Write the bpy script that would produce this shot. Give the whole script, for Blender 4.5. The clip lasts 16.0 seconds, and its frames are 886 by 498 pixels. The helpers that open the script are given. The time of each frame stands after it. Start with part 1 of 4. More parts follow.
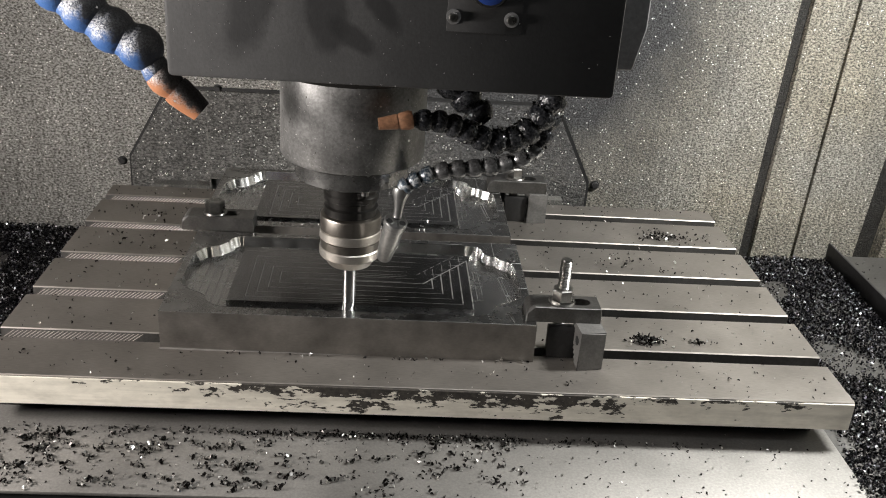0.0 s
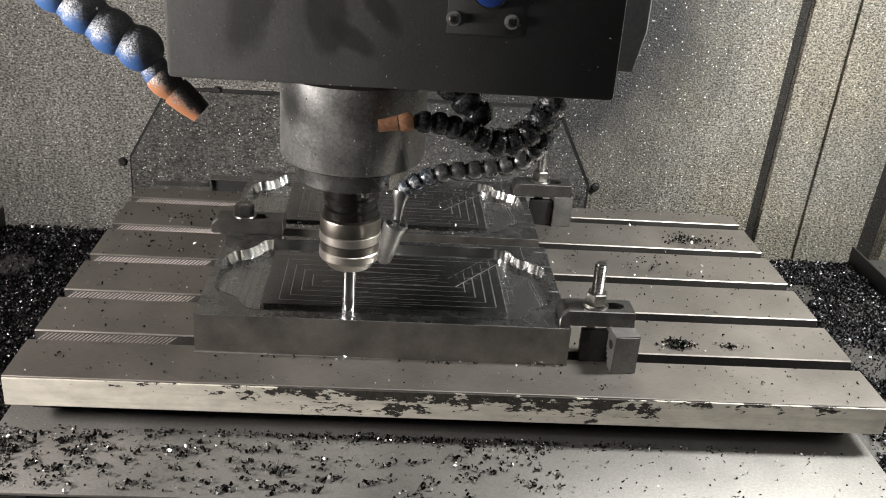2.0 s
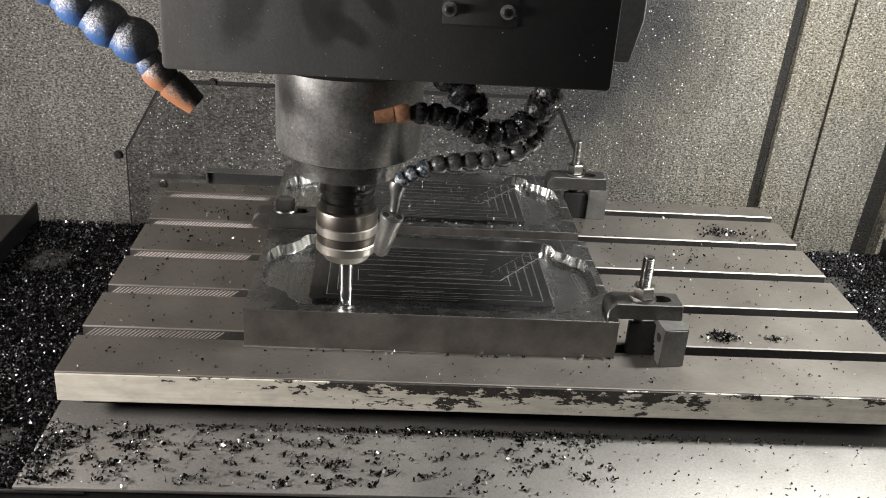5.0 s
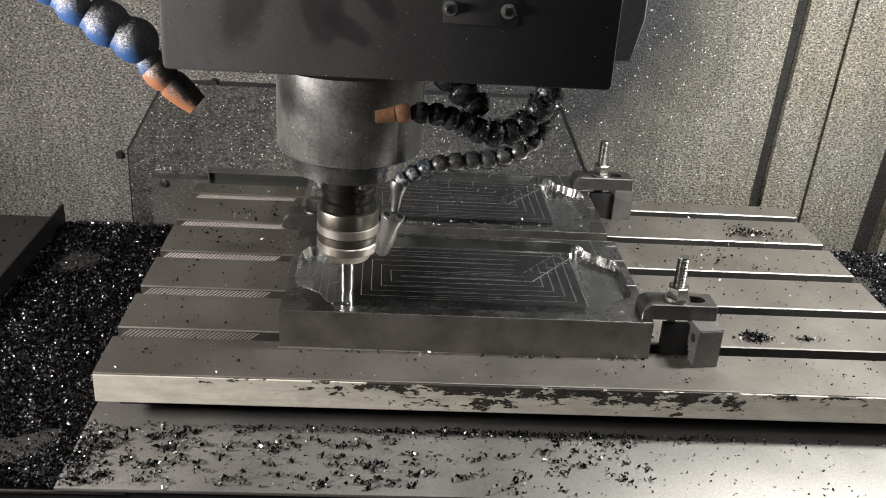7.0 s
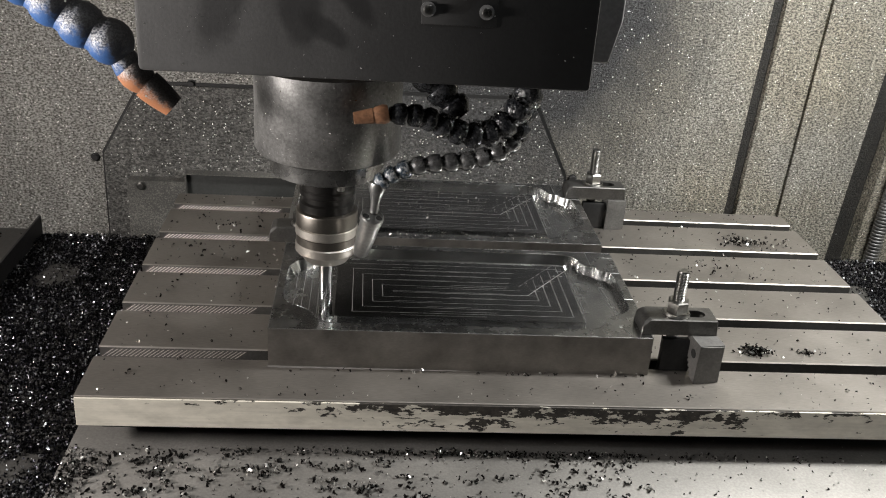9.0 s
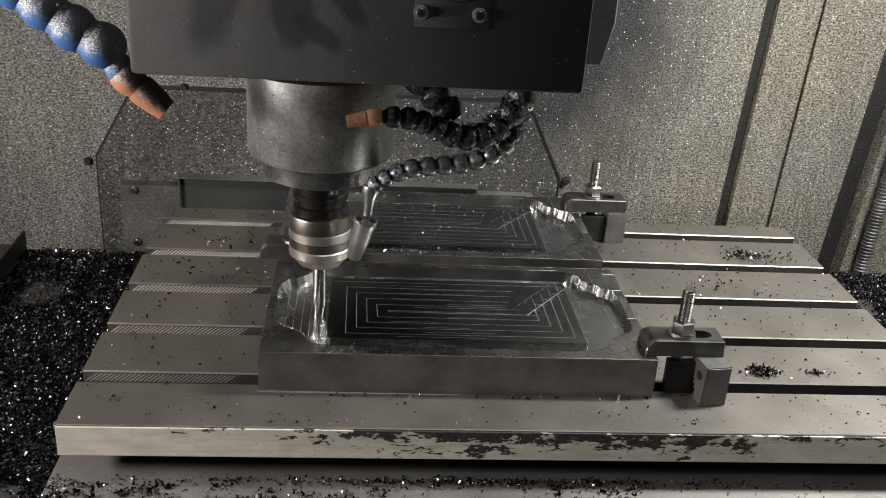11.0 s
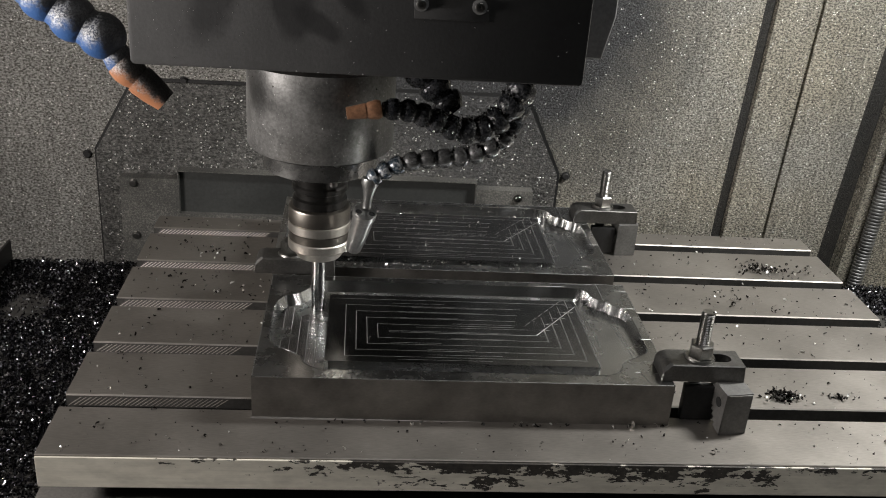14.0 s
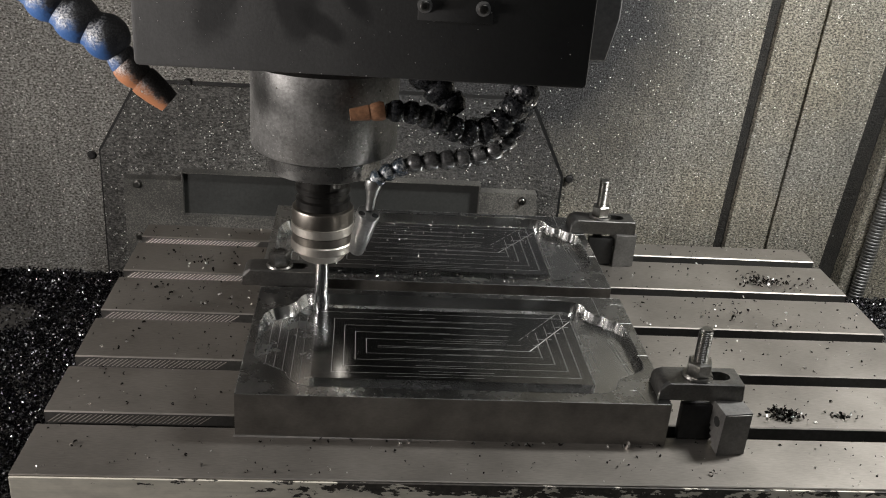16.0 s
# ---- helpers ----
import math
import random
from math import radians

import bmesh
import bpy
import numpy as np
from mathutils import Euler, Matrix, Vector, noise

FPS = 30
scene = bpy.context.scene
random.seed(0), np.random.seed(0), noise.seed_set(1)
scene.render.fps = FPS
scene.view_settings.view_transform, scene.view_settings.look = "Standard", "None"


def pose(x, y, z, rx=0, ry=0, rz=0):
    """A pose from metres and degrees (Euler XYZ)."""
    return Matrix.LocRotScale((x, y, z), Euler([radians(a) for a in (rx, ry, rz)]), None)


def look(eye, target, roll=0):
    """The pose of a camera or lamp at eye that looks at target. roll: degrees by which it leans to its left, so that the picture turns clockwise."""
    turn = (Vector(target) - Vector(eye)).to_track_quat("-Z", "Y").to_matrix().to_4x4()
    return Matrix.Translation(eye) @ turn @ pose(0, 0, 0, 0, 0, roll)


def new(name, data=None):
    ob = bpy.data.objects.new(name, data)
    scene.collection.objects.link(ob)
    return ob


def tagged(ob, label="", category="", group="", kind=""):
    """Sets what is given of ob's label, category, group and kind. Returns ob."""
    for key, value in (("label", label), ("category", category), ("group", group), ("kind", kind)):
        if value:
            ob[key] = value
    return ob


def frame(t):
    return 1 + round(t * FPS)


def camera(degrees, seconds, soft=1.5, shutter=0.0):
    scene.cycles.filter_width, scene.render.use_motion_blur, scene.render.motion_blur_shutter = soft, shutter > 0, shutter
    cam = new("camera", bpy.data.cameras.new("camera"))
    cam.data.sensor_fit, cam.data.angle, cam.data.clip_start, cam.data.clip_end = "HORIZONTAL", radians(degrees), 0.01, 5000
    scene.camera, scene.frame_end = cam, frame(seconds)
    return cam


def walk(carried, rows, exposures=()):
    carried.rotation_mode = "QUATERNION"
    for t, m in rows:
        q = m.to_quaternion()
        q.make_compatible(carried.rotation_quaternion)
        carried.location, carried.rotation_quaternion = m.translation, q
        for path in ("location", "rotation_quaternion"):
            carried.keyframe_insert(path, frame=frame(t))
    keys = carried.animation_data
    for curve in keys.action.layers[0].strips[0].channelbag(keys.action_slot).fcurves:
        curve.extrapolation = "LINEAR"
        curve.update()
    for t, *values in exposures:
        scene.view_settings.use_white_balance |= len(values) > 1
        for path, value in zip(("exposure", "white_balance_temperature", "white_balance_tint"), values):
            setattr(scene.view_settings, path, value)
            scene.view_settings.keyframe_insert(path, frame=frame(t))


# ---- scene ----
from mathutils.geometry import tessellate_polygon

# camera: a pose for each time
PATH = [
    (0, -0.0479, -1.1590, 0.5794, 65.849, -3.675, -2.147),
    (0.5, -0.0468, -1.1572, 0.5789, 65.861, -3.695, -2.051),
    (1, -0.0474, -1.1576, 0.5798, 65.874, -3.669, -2.098),
    (1.5, -0.0460, -1.1566, 0.5785, 65.932, -3.648, -1.995),
    (2, -0.0473, -1.1581, 0.5793, 65.944, -3.747, -2.084),
    (2.5, -0.0461, -1.1561, 0.5784, 65.934, -3.760, -2.013),
    (3, -0.0470, -1.1571, 0.5784, 65.851, -3.806, -2.076),
    (3.5, -0.0467, -1.1560, 0.5785, 65.793, -3.718, -2.139),
    (4, -0.0473, -1.1555, 0.5779, 65.678, -3.680, -2.235),
    (6.5, -0.0452, -1.1566, 0.5778, 65.415, -3.467, -2.297),
    (7, -0.0451, -1.1555, 0.5778, 65.457, -3.457, -2.226),
    (7.5, -0.0448, -1.1533, 0.5756, 65.529, -3.579, -2.355),
    (8, -0.0446, -1.1530, 0.5757, 65.586, -3.796, -2.805),
    (8.5, -0.0453, -1.1526, 0.5769, 65.547, -3.841, -3.166),
    (9, -0.0458, -1.1526, 0.5767, 65.622, -3.737, -3.525),
    (11.5, -0.0450, -1.1531, 0.5761, 65.917, -3.686, -3.946),
    (12, -0.0452, -1.1539, 0.5749, 66.009, -3.740, -3.942),
    (12.5, -0.0457, -1.1524, 0.5743, 66.034, -3.808, -3.977),
    (13, -0.0447, -1.1549, 0.5733, 65.953, -3.848, -3.936),
    (13.5, -0.0448, -1.1543, 0.5728, 65.763, -3.894, -3.917),
    (14, -0.0450, -1.1533, 0.5724, 65.635, -3.945, -3.864),
    (14.5, -0.0446, -1.1541, 0.5732, 65.611, -3.979, -3.815),
    (15, -0.0443, -1.1543, 0.5720, 65.713, -4.042, -3.790),
    (15.5, -0.0442, -1.1520, 0.5714, 65.726, -4.066, -3.698),
    (16, -0.0437, -1.1536, 0.5714, 65.789, -4.032, -3.551),
]

cam = camera(49.915, 16.0, soft=1.0)
EXPOSURE = [(0, 0.24), (3.5, 0.18), (7, 0.14), (9, 0.02), (12.5, -0.22), (16, -0.39)]
walk(cam, [(t, pose(x, y, z, a, b, c)) for t, x, y, z, a, b, c in PATH], EXPOSURE)

# ---- light: two machine lamps high in the enclosure, dim workshop light, added front fill
world = bpy.data.worlds.new("world")
scene.world = world
world.use_nodes = True
world.node_tree.nodes["Background"].inputs[0].default_value = (0.9, 0.95, 1.0, 1)
world.node_tree.nodes["Background"].inputs[1].default_value = 0.008


def area(name, eye, target, sx, sy, watts, color, spread=180):
    data = bpy.data.lights.new(name, "AREA")
    data.shape, data.size, data.size_y, data.energy, data.color = "RECTANGLE", sx, sy, watts, color
    data.spread = radians(spread)
    ob = new(name, data)
    ob.matrix_world = look(eye, target)
    return ob


RIGHT_LAMP = ((0.97, -0.12, 0.92), (0.52, -0.04, 0.0))
LEFT_LAMP = ((-1.0, -0.52, 0.36), (-0.1, -0.06, 0.36))
FRONT_FILL = ((0.75, -2.0, 2.94), (0.35, -0.9, 0.0))
area("right_lamp", *RIGHT_LAMP, 0.13, 0.40, 21.5, (0.985, 0.985, 0.955), 150)
area("left_lamp", *LEFT_LAMP, 0.40, 0.10, 11.0, (1.0, 0.94, 0.895), 140)
# unseen lamp before the opening, added to brighten table front and apron
area("front_fill", *FRONT_FILL, 1.2, 0.3, 15, (0.95, 0.97, 1.0))

# ---- mesh helpers


def part(name, bm, material, parent=None, label="", smooth=True):
    bmesh.ops.recalc_face_normals(bm, faces=bm.faces[:])
    if smooth:
        for f in bm.faces:
            f.smooth = True
        for e in bm.edges:
            if len(e.link_faces) == 2 and e.calc_face_angle(0) > 0.6:
                e.smooth = False
    me = bpy.data.meshes.new(name)
    bm.to_mesh(me)
    bm.free()
    me.materials.append(material)
    ob = new(name, me)
    if parent is not None:
        ob.parent = parent
    if label:
        tagged(ob, label)
    return ob


def raw(name, verts, faces, material, parent=None):
    me = bpy.data.meshes.new(name)
    me.from_pydata(verts, [], faces)
    me.materials.append(material)
    ob = new(name, me)
    if parent is not None:
        ob.parent = parent
    return ob


def box(x0, y0, z0, x1, y1, z1, bevel=0.0, bm=None, seg=2):
    bm = bm or bmesh.new()
    m = Matrix.Translation(((x0 + x1) / 2, (y0 + y1) / 2, (z0 + z1) / 2)) @ Matrix.Diagonal((x1 - x0, y1 - y0, z1 - z0, 1))
    made = bmesh.ops.create_cube(bm, size=1, matrix=m)
    if bevel:
        edges = list({e for v in made["verts"] for e in v.link_edges})
        bmesh.ops.bevel(bm, geom=edges, offset=bevel, segments=seg, affect="EDGES", profile=0.5)
    return bm


def lathe(profile, seg=32, m=None, bm=None):
    """Turns (radius, height) pairs about z."""
    bm = bm or bmesh.new()
    rings = []
    for r, z in profile:
        if r < 1e-6:
            rings.append([bm.verts.new((0, 0, z))])
        else:
            rings.append([bm.verts.new((r * math.cos(2 * math.pi * i / seg), r * math.sin(2 * math.pi * i / seg), z)) for i in range(seg)])
    for a, b in zip(rings, rings[1:]):
        for i in range(seg):
            j = (i + 1) % seg
            if len(a) == 1 and len(b) > 1:
                bm.faces.new((a[0], b[i], b[j]))
            elif len(b) == 1 and len(a) > 1:
                bm.faces.new((a[i], a[j], b[0]))
            elif len(a) > 1:
                bm.faces.new((a[i], a[j], b[j], b[i]))
    if m is not None:
        bmesh.ops.transform(bm, matrix=m, verts=[v for ring in rings for v in ring])
    return bm


def aim(p, q):
    """A pose at p whose z axis points to q."""
    p, q = Vector(p), Vector(q)
    return Matrix.Translation(p) @ (q - p).to_track_quat("Z", "Y").to_matrix().to_4x4()


def fill(loops, z, bm):
    pts = [Vector((x, y, 0)) for loop in loops for x, y in loop]
    vs = [bm.verts.new((p.x, p.y, z)) for p in pts]
    for tri in tessellate_polygon([[Vector((x, y, 0)) for x, y in loop] for loop in loops]):
        try:
            bm.faces.new([vs[i] for i in tri])
        except ValueError:
            pass
    out, k = [], 0
    for loop in loops:
        out.append(vs[k:k + len(loop)])
        k += len(loop)
    return out


def band(a, b, bm):
    n = len(a)
    for i in range(n):
        j = (i + 1) % n
        bm.faces.new((a[i], a[j], b[j], b[i]))


def slab(loops, z0, z1, bm=None):
    """A plate of an outline and its holes."""
    bm = bm or bmesh.new()
    lo, hi = fill(loops, z0, bm), fill(loops, z1, bm)
    for a, b in zip(lo, hi):
        band(a, b, bm)
    return bm


def smooth_line(pts, n=4):
    out = []
    for i in range(len(pts) - 1):
        p0, p1, p2, p3 = (Vector(pts[max(0, min(len(pts) - 1, i + k))]) for k in (-1, 0, 1, 2))
        for s in range(n):
            t = s / n
            out.append(tuple(0.5 * (2 * p1 + (p2 - p0) * t + (2 * p0 - 5 * p1 + 4 * p2 - p3) * t * t + (3 * p1 - p0 - 3 * p2 + p3) * t ** 3)))
    return out + [tuple(pts[-1])]


# ---- materials


class Nodes:
    def __init__(self, name):
        self.mat = bpy.data.materials.new(name)
        self.mat.use_nodes = True
        self.tree = self.mat.node_tree
        self.bsdf = self.tree.nodes["Principled BSDF"]
        self.coord = self.tree.nodes.new("ShaderNodeTexCoord").outputs["Object"]

    def link(self, a, b):
        self.tree.links.new(a, b)

    def noise(self, scale, detail=4, rough=0.6, stretch=None):
        n = self.tree.nodes.new("ShaderNodeTexNoise")
        n.inputs["Scale"].default_value, n.inputs["Detail"].default_value, n.inputs["Roughness"].default_value = scale, detail, rough
        if stretch:
            m = self.tree.nodes.new("ShaderNodeMapping")
            m.inputs["Scale"].default_value = stretch
            self.link(self.coord, m.inputs["Vector"])
            self.link(m.outputs[0], n.inputs["Vector"])
        else:
            self.link(self.coord, n.inputs["Vector"])
        return n.outputs["Fac"]

    def voronoi(self, scale):
        n = self.tree.nodes.new("ShaderNodeTexVoronoi")
        n.inputs["Scale"].default_value = scale
        self.link(self.coord, n.inputs["Vector"])
        return n.outputs["Distance"], n.outputs["Color"]

    def ramp(self, fac, stops):
        n = self.tree.nodes.new("ShaderNodeValToRGB")
        while len(n.color_ramp.elements) < len(stops):
            n.color_ramp.elements.new(0.5)
        for e, (pos, c) in zip(n.color_ramp.elements, stops):
            e.position, e.color = pos, (*c, 1) if isinstance(c, tuple) else (c, c, c, 1)
        self.link(fac, n.inputs[0])
        return n.outputs[0]

    def mix(self, fac, a, b, blend="MIX"):
        n = self.tree.nodes.new("ShaderNodeMix")
        n.data_type, n.blend_type = "RGBA", blend
        for value, sock in ((fac, n.inputs[0]), (a, n.inputs[6]), (b, n.inputs[7])):
            if isinstance(value, (int, float)):
                sock.default_value = value
            elif isinstance(value, tuple):
                sock.default_value = (*value, 1)
            else:
                self.link(value, sock)
        return n.outputs[2]

    def math(self, op, a, b=0.0):
        n = self.tree.nodes.new("ShaderNodeMath")
        n.operation = op
        for value, sock in ((a, n.inputs[0]), (b, n.inputs[1])):
            if isinstance(value, (int, float)):
                sock.default_value = value
            else:
                self.link(value, sock)
        return n.outputs[0]

    def bump(self, height, strength, distance=0.001):
        n = self.tree.nodes.new("ShaderNodeBump")
        n.inputs["Strength"].default_value, n.inputs["Distance"].default_value = strength, distance
        self.link(height, n.inputs["Height"])
        self.link(n.outputs[0], self.bsdf.inputs["Normal"])

    def put(self, name, value):
        sock = self.bsdf.inputs[name]
        if isinstance(value, (int, float)):
            sock.default_value = value
        elif isinstance(value, tuple):
            sock.default_value = (*value, 1)
        else:
            self.link(value, sock)


def shade(c, k):
    return tuple(min(1.0, v * k) for v in c)


def surface(name, base, rough=0.5, metal=0.0, grain=250, vary=0.3, blotch=9, stain=0.35, bump=0.25, depth=0.0006, stretch=None,
            specks=0.0, speck_scale=260, speck_color=(0.62, 0.6, 0.56), speck_size=0.35, dust=0.0, dust_color=(0.4, 0.38, 0.34), settle=False):
    n = Nodes(name)
    g = n.noise(grain, 3, 0.6, stretch)
    b = n.noise(blotch, 5, 0.6)
    col = n.mix(1.0, base, n.ramp(g, [(0.3, 1 - vary), (0.7, 1 + 0.0 * vary)]), "MULTIPLY")
    col = n.mix(1.0, col, n.ramp(b, [(0.32, 1 - stain), (0.68, 1.0)]), "MULTIPLY")
    r = n.math("ADD", n.math("MULTIPLY", b, 0.25), rough - 0.12)
    m = metal
    if dust:
        d = n.math("MULTIPLY", n.ramp(n.math("MULTIPLY", n.noise(grain * 1.3, 2, 0.7), n.math("ADD", b, 0.45)), [(0.42, 0.0), (0.62, 1.0)]), dust)
        if settle:
            geo, up = n.tree.nodes.new("ShaderNodeNewGeometry"), n.tree.nodes.new("ShaderNodeSeparateXYZ")
            n.link(geo.outputs["Normal"], up.inputs[0])
            lie = n.ramp(n.math("ADD", n.math("MULTIPLY", up.outputs[2], 0.5), n.math("MULTIPLY", n.noise(grain, 2), 0.5)), [(0.22, 0.0), (0.42, 1.0)])
            patchy = n.ramp(n.noise(grain * 1.5, 3, 0.7), [(0.36, 0.45), (0.58, 1.0)])
            d = n.math("MAXIMUM", n.math("MULTIPLY", d, 0.5), n.math("MULTIPLY", n.math("MULTIPLY", lie, dust), patchy))
        col = n.mix(d, col, dust_color)
    if specks:
        dist, cell = n.voronoi(speck_scale)
        pick = n.math("GREATER_THAN", cell, 1 - specks)
        dot = n.math("MULTIPLY", n.math("LESS_THAN", dist, speck_size), pick)
        col = n.mix(dot, col, speck_color)
        m = n.math("MAXIMUM", n.math("MULTIPLY", dot, 0.9), metal)
        r = n.math("SUBTRACT", r, n.math("MULTIPLY", dot, 0.25))
        g = n.math("ADD", g, n.math("MULTIPLY", n.math("MULTIPLY", dot, cell), 1.5))
    n.put("Base Color", col)
    n.put("Roughness", r)
    n.put("Metallic", m)
    if bump:
        n.bump(g, bump, depth)
    return n.mat


def crusted(name, light, dark, low=0.36, high=0.64, dots=0.84, scale=340, metal=0.35, rough=0.46, dark_zone=0.0):
    """Painted sheet sprayed with fine swarf; a near-black zone by the spindle fades with distance."""
    n = Nodes(name)
    g = n.math("ADD", n.math("MULTIPLY", n.noise(scale, 3, 0.75, (0.75, 1.0, 1.15)), 0.84), n.math("MULTIPLY", n.noise(scale * 0.3, 3, 0.7), 0.16))
    big = n.noise(3.0, 4, 0.6)
    runs = n.noise(42, 4, 0.65, (1.0, 1.0, 0.16))
    dist, cell = n.voronoi(scale * 1.3)
    tint = n.mix(n.ramp(n.noise(5.0, 3, 0.5), [(0.36, 0.0), (0.64, 1.0)]), (light[0] * 0.9, light[1] * 0.92, light[2] * 0.98), (light[0], light[1] * 0.975, light[2] * 0.94))
    if dark_zone:
        across = n.tree.nodes.new("ShaderNodeSeparateXYZ")
        n.link(n.coord, across.inputs[0])
        side = n.ramp(n.math("ADD", n.math("ADD", across.outputs[0], 0.5), n.math("MULTIPLY", n.noise(4, 3), 0.3)), [(0.35, 0.0), (0.95, 1.0)])
        tint = n.mix(side, (light[0], light[0] * 0.98, light[0] * 0.925), tint)
    col = n.mix(n.ramp(g, [(low, 0.0), (high, 1.0)]), dark, tint)
    col = n.mix(1.0, col, n.ramp(big, [(0.3, 0.74), (0.7, 1.0)]), "MULTIPLY")
    col = n.mix(1.0, col, n.ramp(runs, [(0.34, 0.74), (0.62, 1.0)]), "MULTIPLY")
    few = dots
    if dark_zone:
        place = n.tree.nodes.new("ShaderNodeMapping")
        place.inputs["Location"].default_value = (-0.20, 0.0, -0.28)
        place.inputs["Scale"].default_value = (1.0, 0.0, 1.0)
        far = n.tree.nodes.new("ShaderNodeVectorMath")
        far.operation = "LENGTH"
        n.link(n.coord, place.inputs["Vector"])
        n.link(place.outputs[0], far.inputs[0])
        reach = n.math("ADD", far.outputs["Value"], n.math("MULTIPLY", n.math("SUBTRACT", n.noise(6, 4, 0.6), 0.5), 0.18))
        zone_mask = n.ramp(reach, [(0.22, dark_zone), (0.40, 0.0)])
        col = n.mix(zone_mask, col, n.ramp(n.noise(scale * 1.1, 2, 0.7), [(0.40, (0.014, 0.014, 0.0145)), (0.64, (0.085, 0.086, 0.088))]))
        few = n.math("ADD", dots, n.math("MULTIPLY", zone_mask, 0.03))
    dot = n.math("MULTIPLY", n.math("LESS_THAN", dist, n.math("MULTIPLY", n.noise(900, 1), 0.85)), n.math("GREATER_THAN", cell, few))
    col = n.mix(dot, col, (0.9, 0.89, 0.86))
    n.put("Base Color", col)
    n.put("Metallic", n.math("MAXIMUM", n.math("MULTIPLY", dot, 0.9), metal))
    n.put("Roughness", n.math("SUBTRACT", rough + 0.1, n.math("MULTIPLY", dot, 0.25)))
    n.bump(n.math("ADD", g, n.math("MULTIPLY", dot, cell)), 1.0, 0.0032)
    return n.mat


def chipped_paint():
    n = Nodes("chipped_cream_paint")
    a = n.math("ADD", n.math("MULTIPLY", n.noise(70, 6, 0.62, (0.5, 1.0, 1.25)), 0.55), n.math("MULTIPLY", n.noise(170, 5, 0.65, (0.5, 1.0, 1.2)), 0.45))
    lift = n.tree.nodes.new("ShaderNodeSeparateXYZ")
    n.link(n.coord, lift.inputs[0])
    edge = n.math("MULTIPLY", n.math("ADD", lift.outputs[2], 0.019), 4.6)
    along = n.ramp(n.math("ADD", n.math("ADD", lift.outputs[0], 0.5), n.math("MULTIPLY", n.math("SUBTRACT", n.noise(14, 2), 0.5), 0.12)), [(0.0, 0.22), (0.20, 0.36), (0.34, 0.95), (0.68, 0.90), (0.80, 0.60), (1.0, 0.42)])
    wear = n.math("ADD", n.math("ADD", a, edge), n.math("MULTIPLY", n.math("SUBTRACT", along, 0.75), 0.22))
    scratch = n.ramp(n.noise(60, 4, 0.6, (0.22, 1.0, 3.2)), [(0.655, 0.0), (0.67, 1.0)])
    wear = n.math("ADD", wear, n.math("MULTIPLY", n.math("MULTIPLY", scratch, along), 0.12))
    gone = n.ramp(wear, [(0.556, 0.0), (0.566, 1.0)])
    dirt = n.ramp(n.noise(70, 4, 0.7, (0.4, 1, 1)), [(0.3, 0.72), (0.65, 1.0)])
    streaks = n.ramp(n.noise(45, 4, 0.7, (0.08, 1.0, 2.2)), [(0.34, 0.84), (0.6, 1.0)])
    paint = n.mix(1.0, n.mix(1.0, (0.70, 0.66, 0.57), dirt, "MULTIPLY"), streaks, "MULTIPLY")
    n.put("Base Color", n.mix(gone, paint, n.ramp(n.noise(200, 3), [(0.35, (0.018, 0.016, 0.014)), (0.7, (0.055, 0.048, 0.04))])))
    n.put("Roughness", n.math("ADD", n.math("MULTIPLY", gone, 0.15), 0.45))
    n.bump(n.math("SUBTRACT", 1.0, gone), 0.8, 0.0008)
    return n.mat


def swarf_material(name, low, high, rough=0.28, share=0.88, metal=0.95):
    n = Nodes(name)
    geo = n.tree.nodes.new("ShaderNodeNewGeometry")
    n.put("Base Color", n.ramp(geo.outputs["Random Per Island"], [(0.0, low), (share - 0.02, low), (share + 0.02, high), (1.0, high)]))
    n.put("Metallic", metal)
    n.put("Roughness", rough)
    return n.mat


TABLE_STEEL = surface("ground_table_steel", (0.325, 0.300, 0.272), 0.44, 0.8, 420, 0.22, 7, 0.28, 0.12, 0.0003, (0.25, 2.0, 1.0), specks=0.02, speck_scale=420)
PAINT = chipped_paint()
APRON_STEEL = surface("dusty_apron_steel", (0.30, 0.288, 0.27), 0.54, 0.7, 330, 0.25, 6, 0.3, 0.15, 0.0003, specks=0.04, speck_scale=380)
COVER_AND_SLOT_SHADE = surface("oily_cover_and_slot_shade", (0.10, 0.096, 0.09), 0.5, 0.5, 200, 0.3, 8, 0.4, 0.3)
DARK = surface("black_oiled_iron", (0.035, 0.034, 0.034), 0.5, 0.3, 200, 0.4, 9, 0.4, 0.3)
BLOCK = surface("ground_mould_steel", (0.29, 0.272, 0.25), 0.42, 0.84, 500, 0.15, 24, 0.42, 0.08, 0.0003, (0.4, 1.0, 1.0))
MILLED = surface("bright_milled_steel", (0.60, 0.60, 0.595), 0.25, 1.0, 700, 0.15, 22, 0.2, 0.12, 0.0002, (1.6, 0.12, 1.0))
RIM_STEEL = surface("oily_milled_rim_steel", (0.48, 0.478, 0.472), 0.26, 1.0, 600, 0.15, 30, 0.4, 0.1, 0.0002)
ISLAND = surface("rough_milled_steel", (0.36, 0.36, 0.365), 0.19, 1.0, 600, 0.2, 14, 0.35, 0.1, 0.0002, (0.1, 1.6, 1.0))
POLISHED = surface("polished_cut_steel", (0.8, 0.8, 0.79), 0.2, 1.0, 400, 0.1, 30, 0.1, 0.0)
MARKS = surface("fresh_cut_burr", (0.5, 0.5, 0.49), 0.45, 1.0, 700, 0.15, 120, 0.45, 0.0)
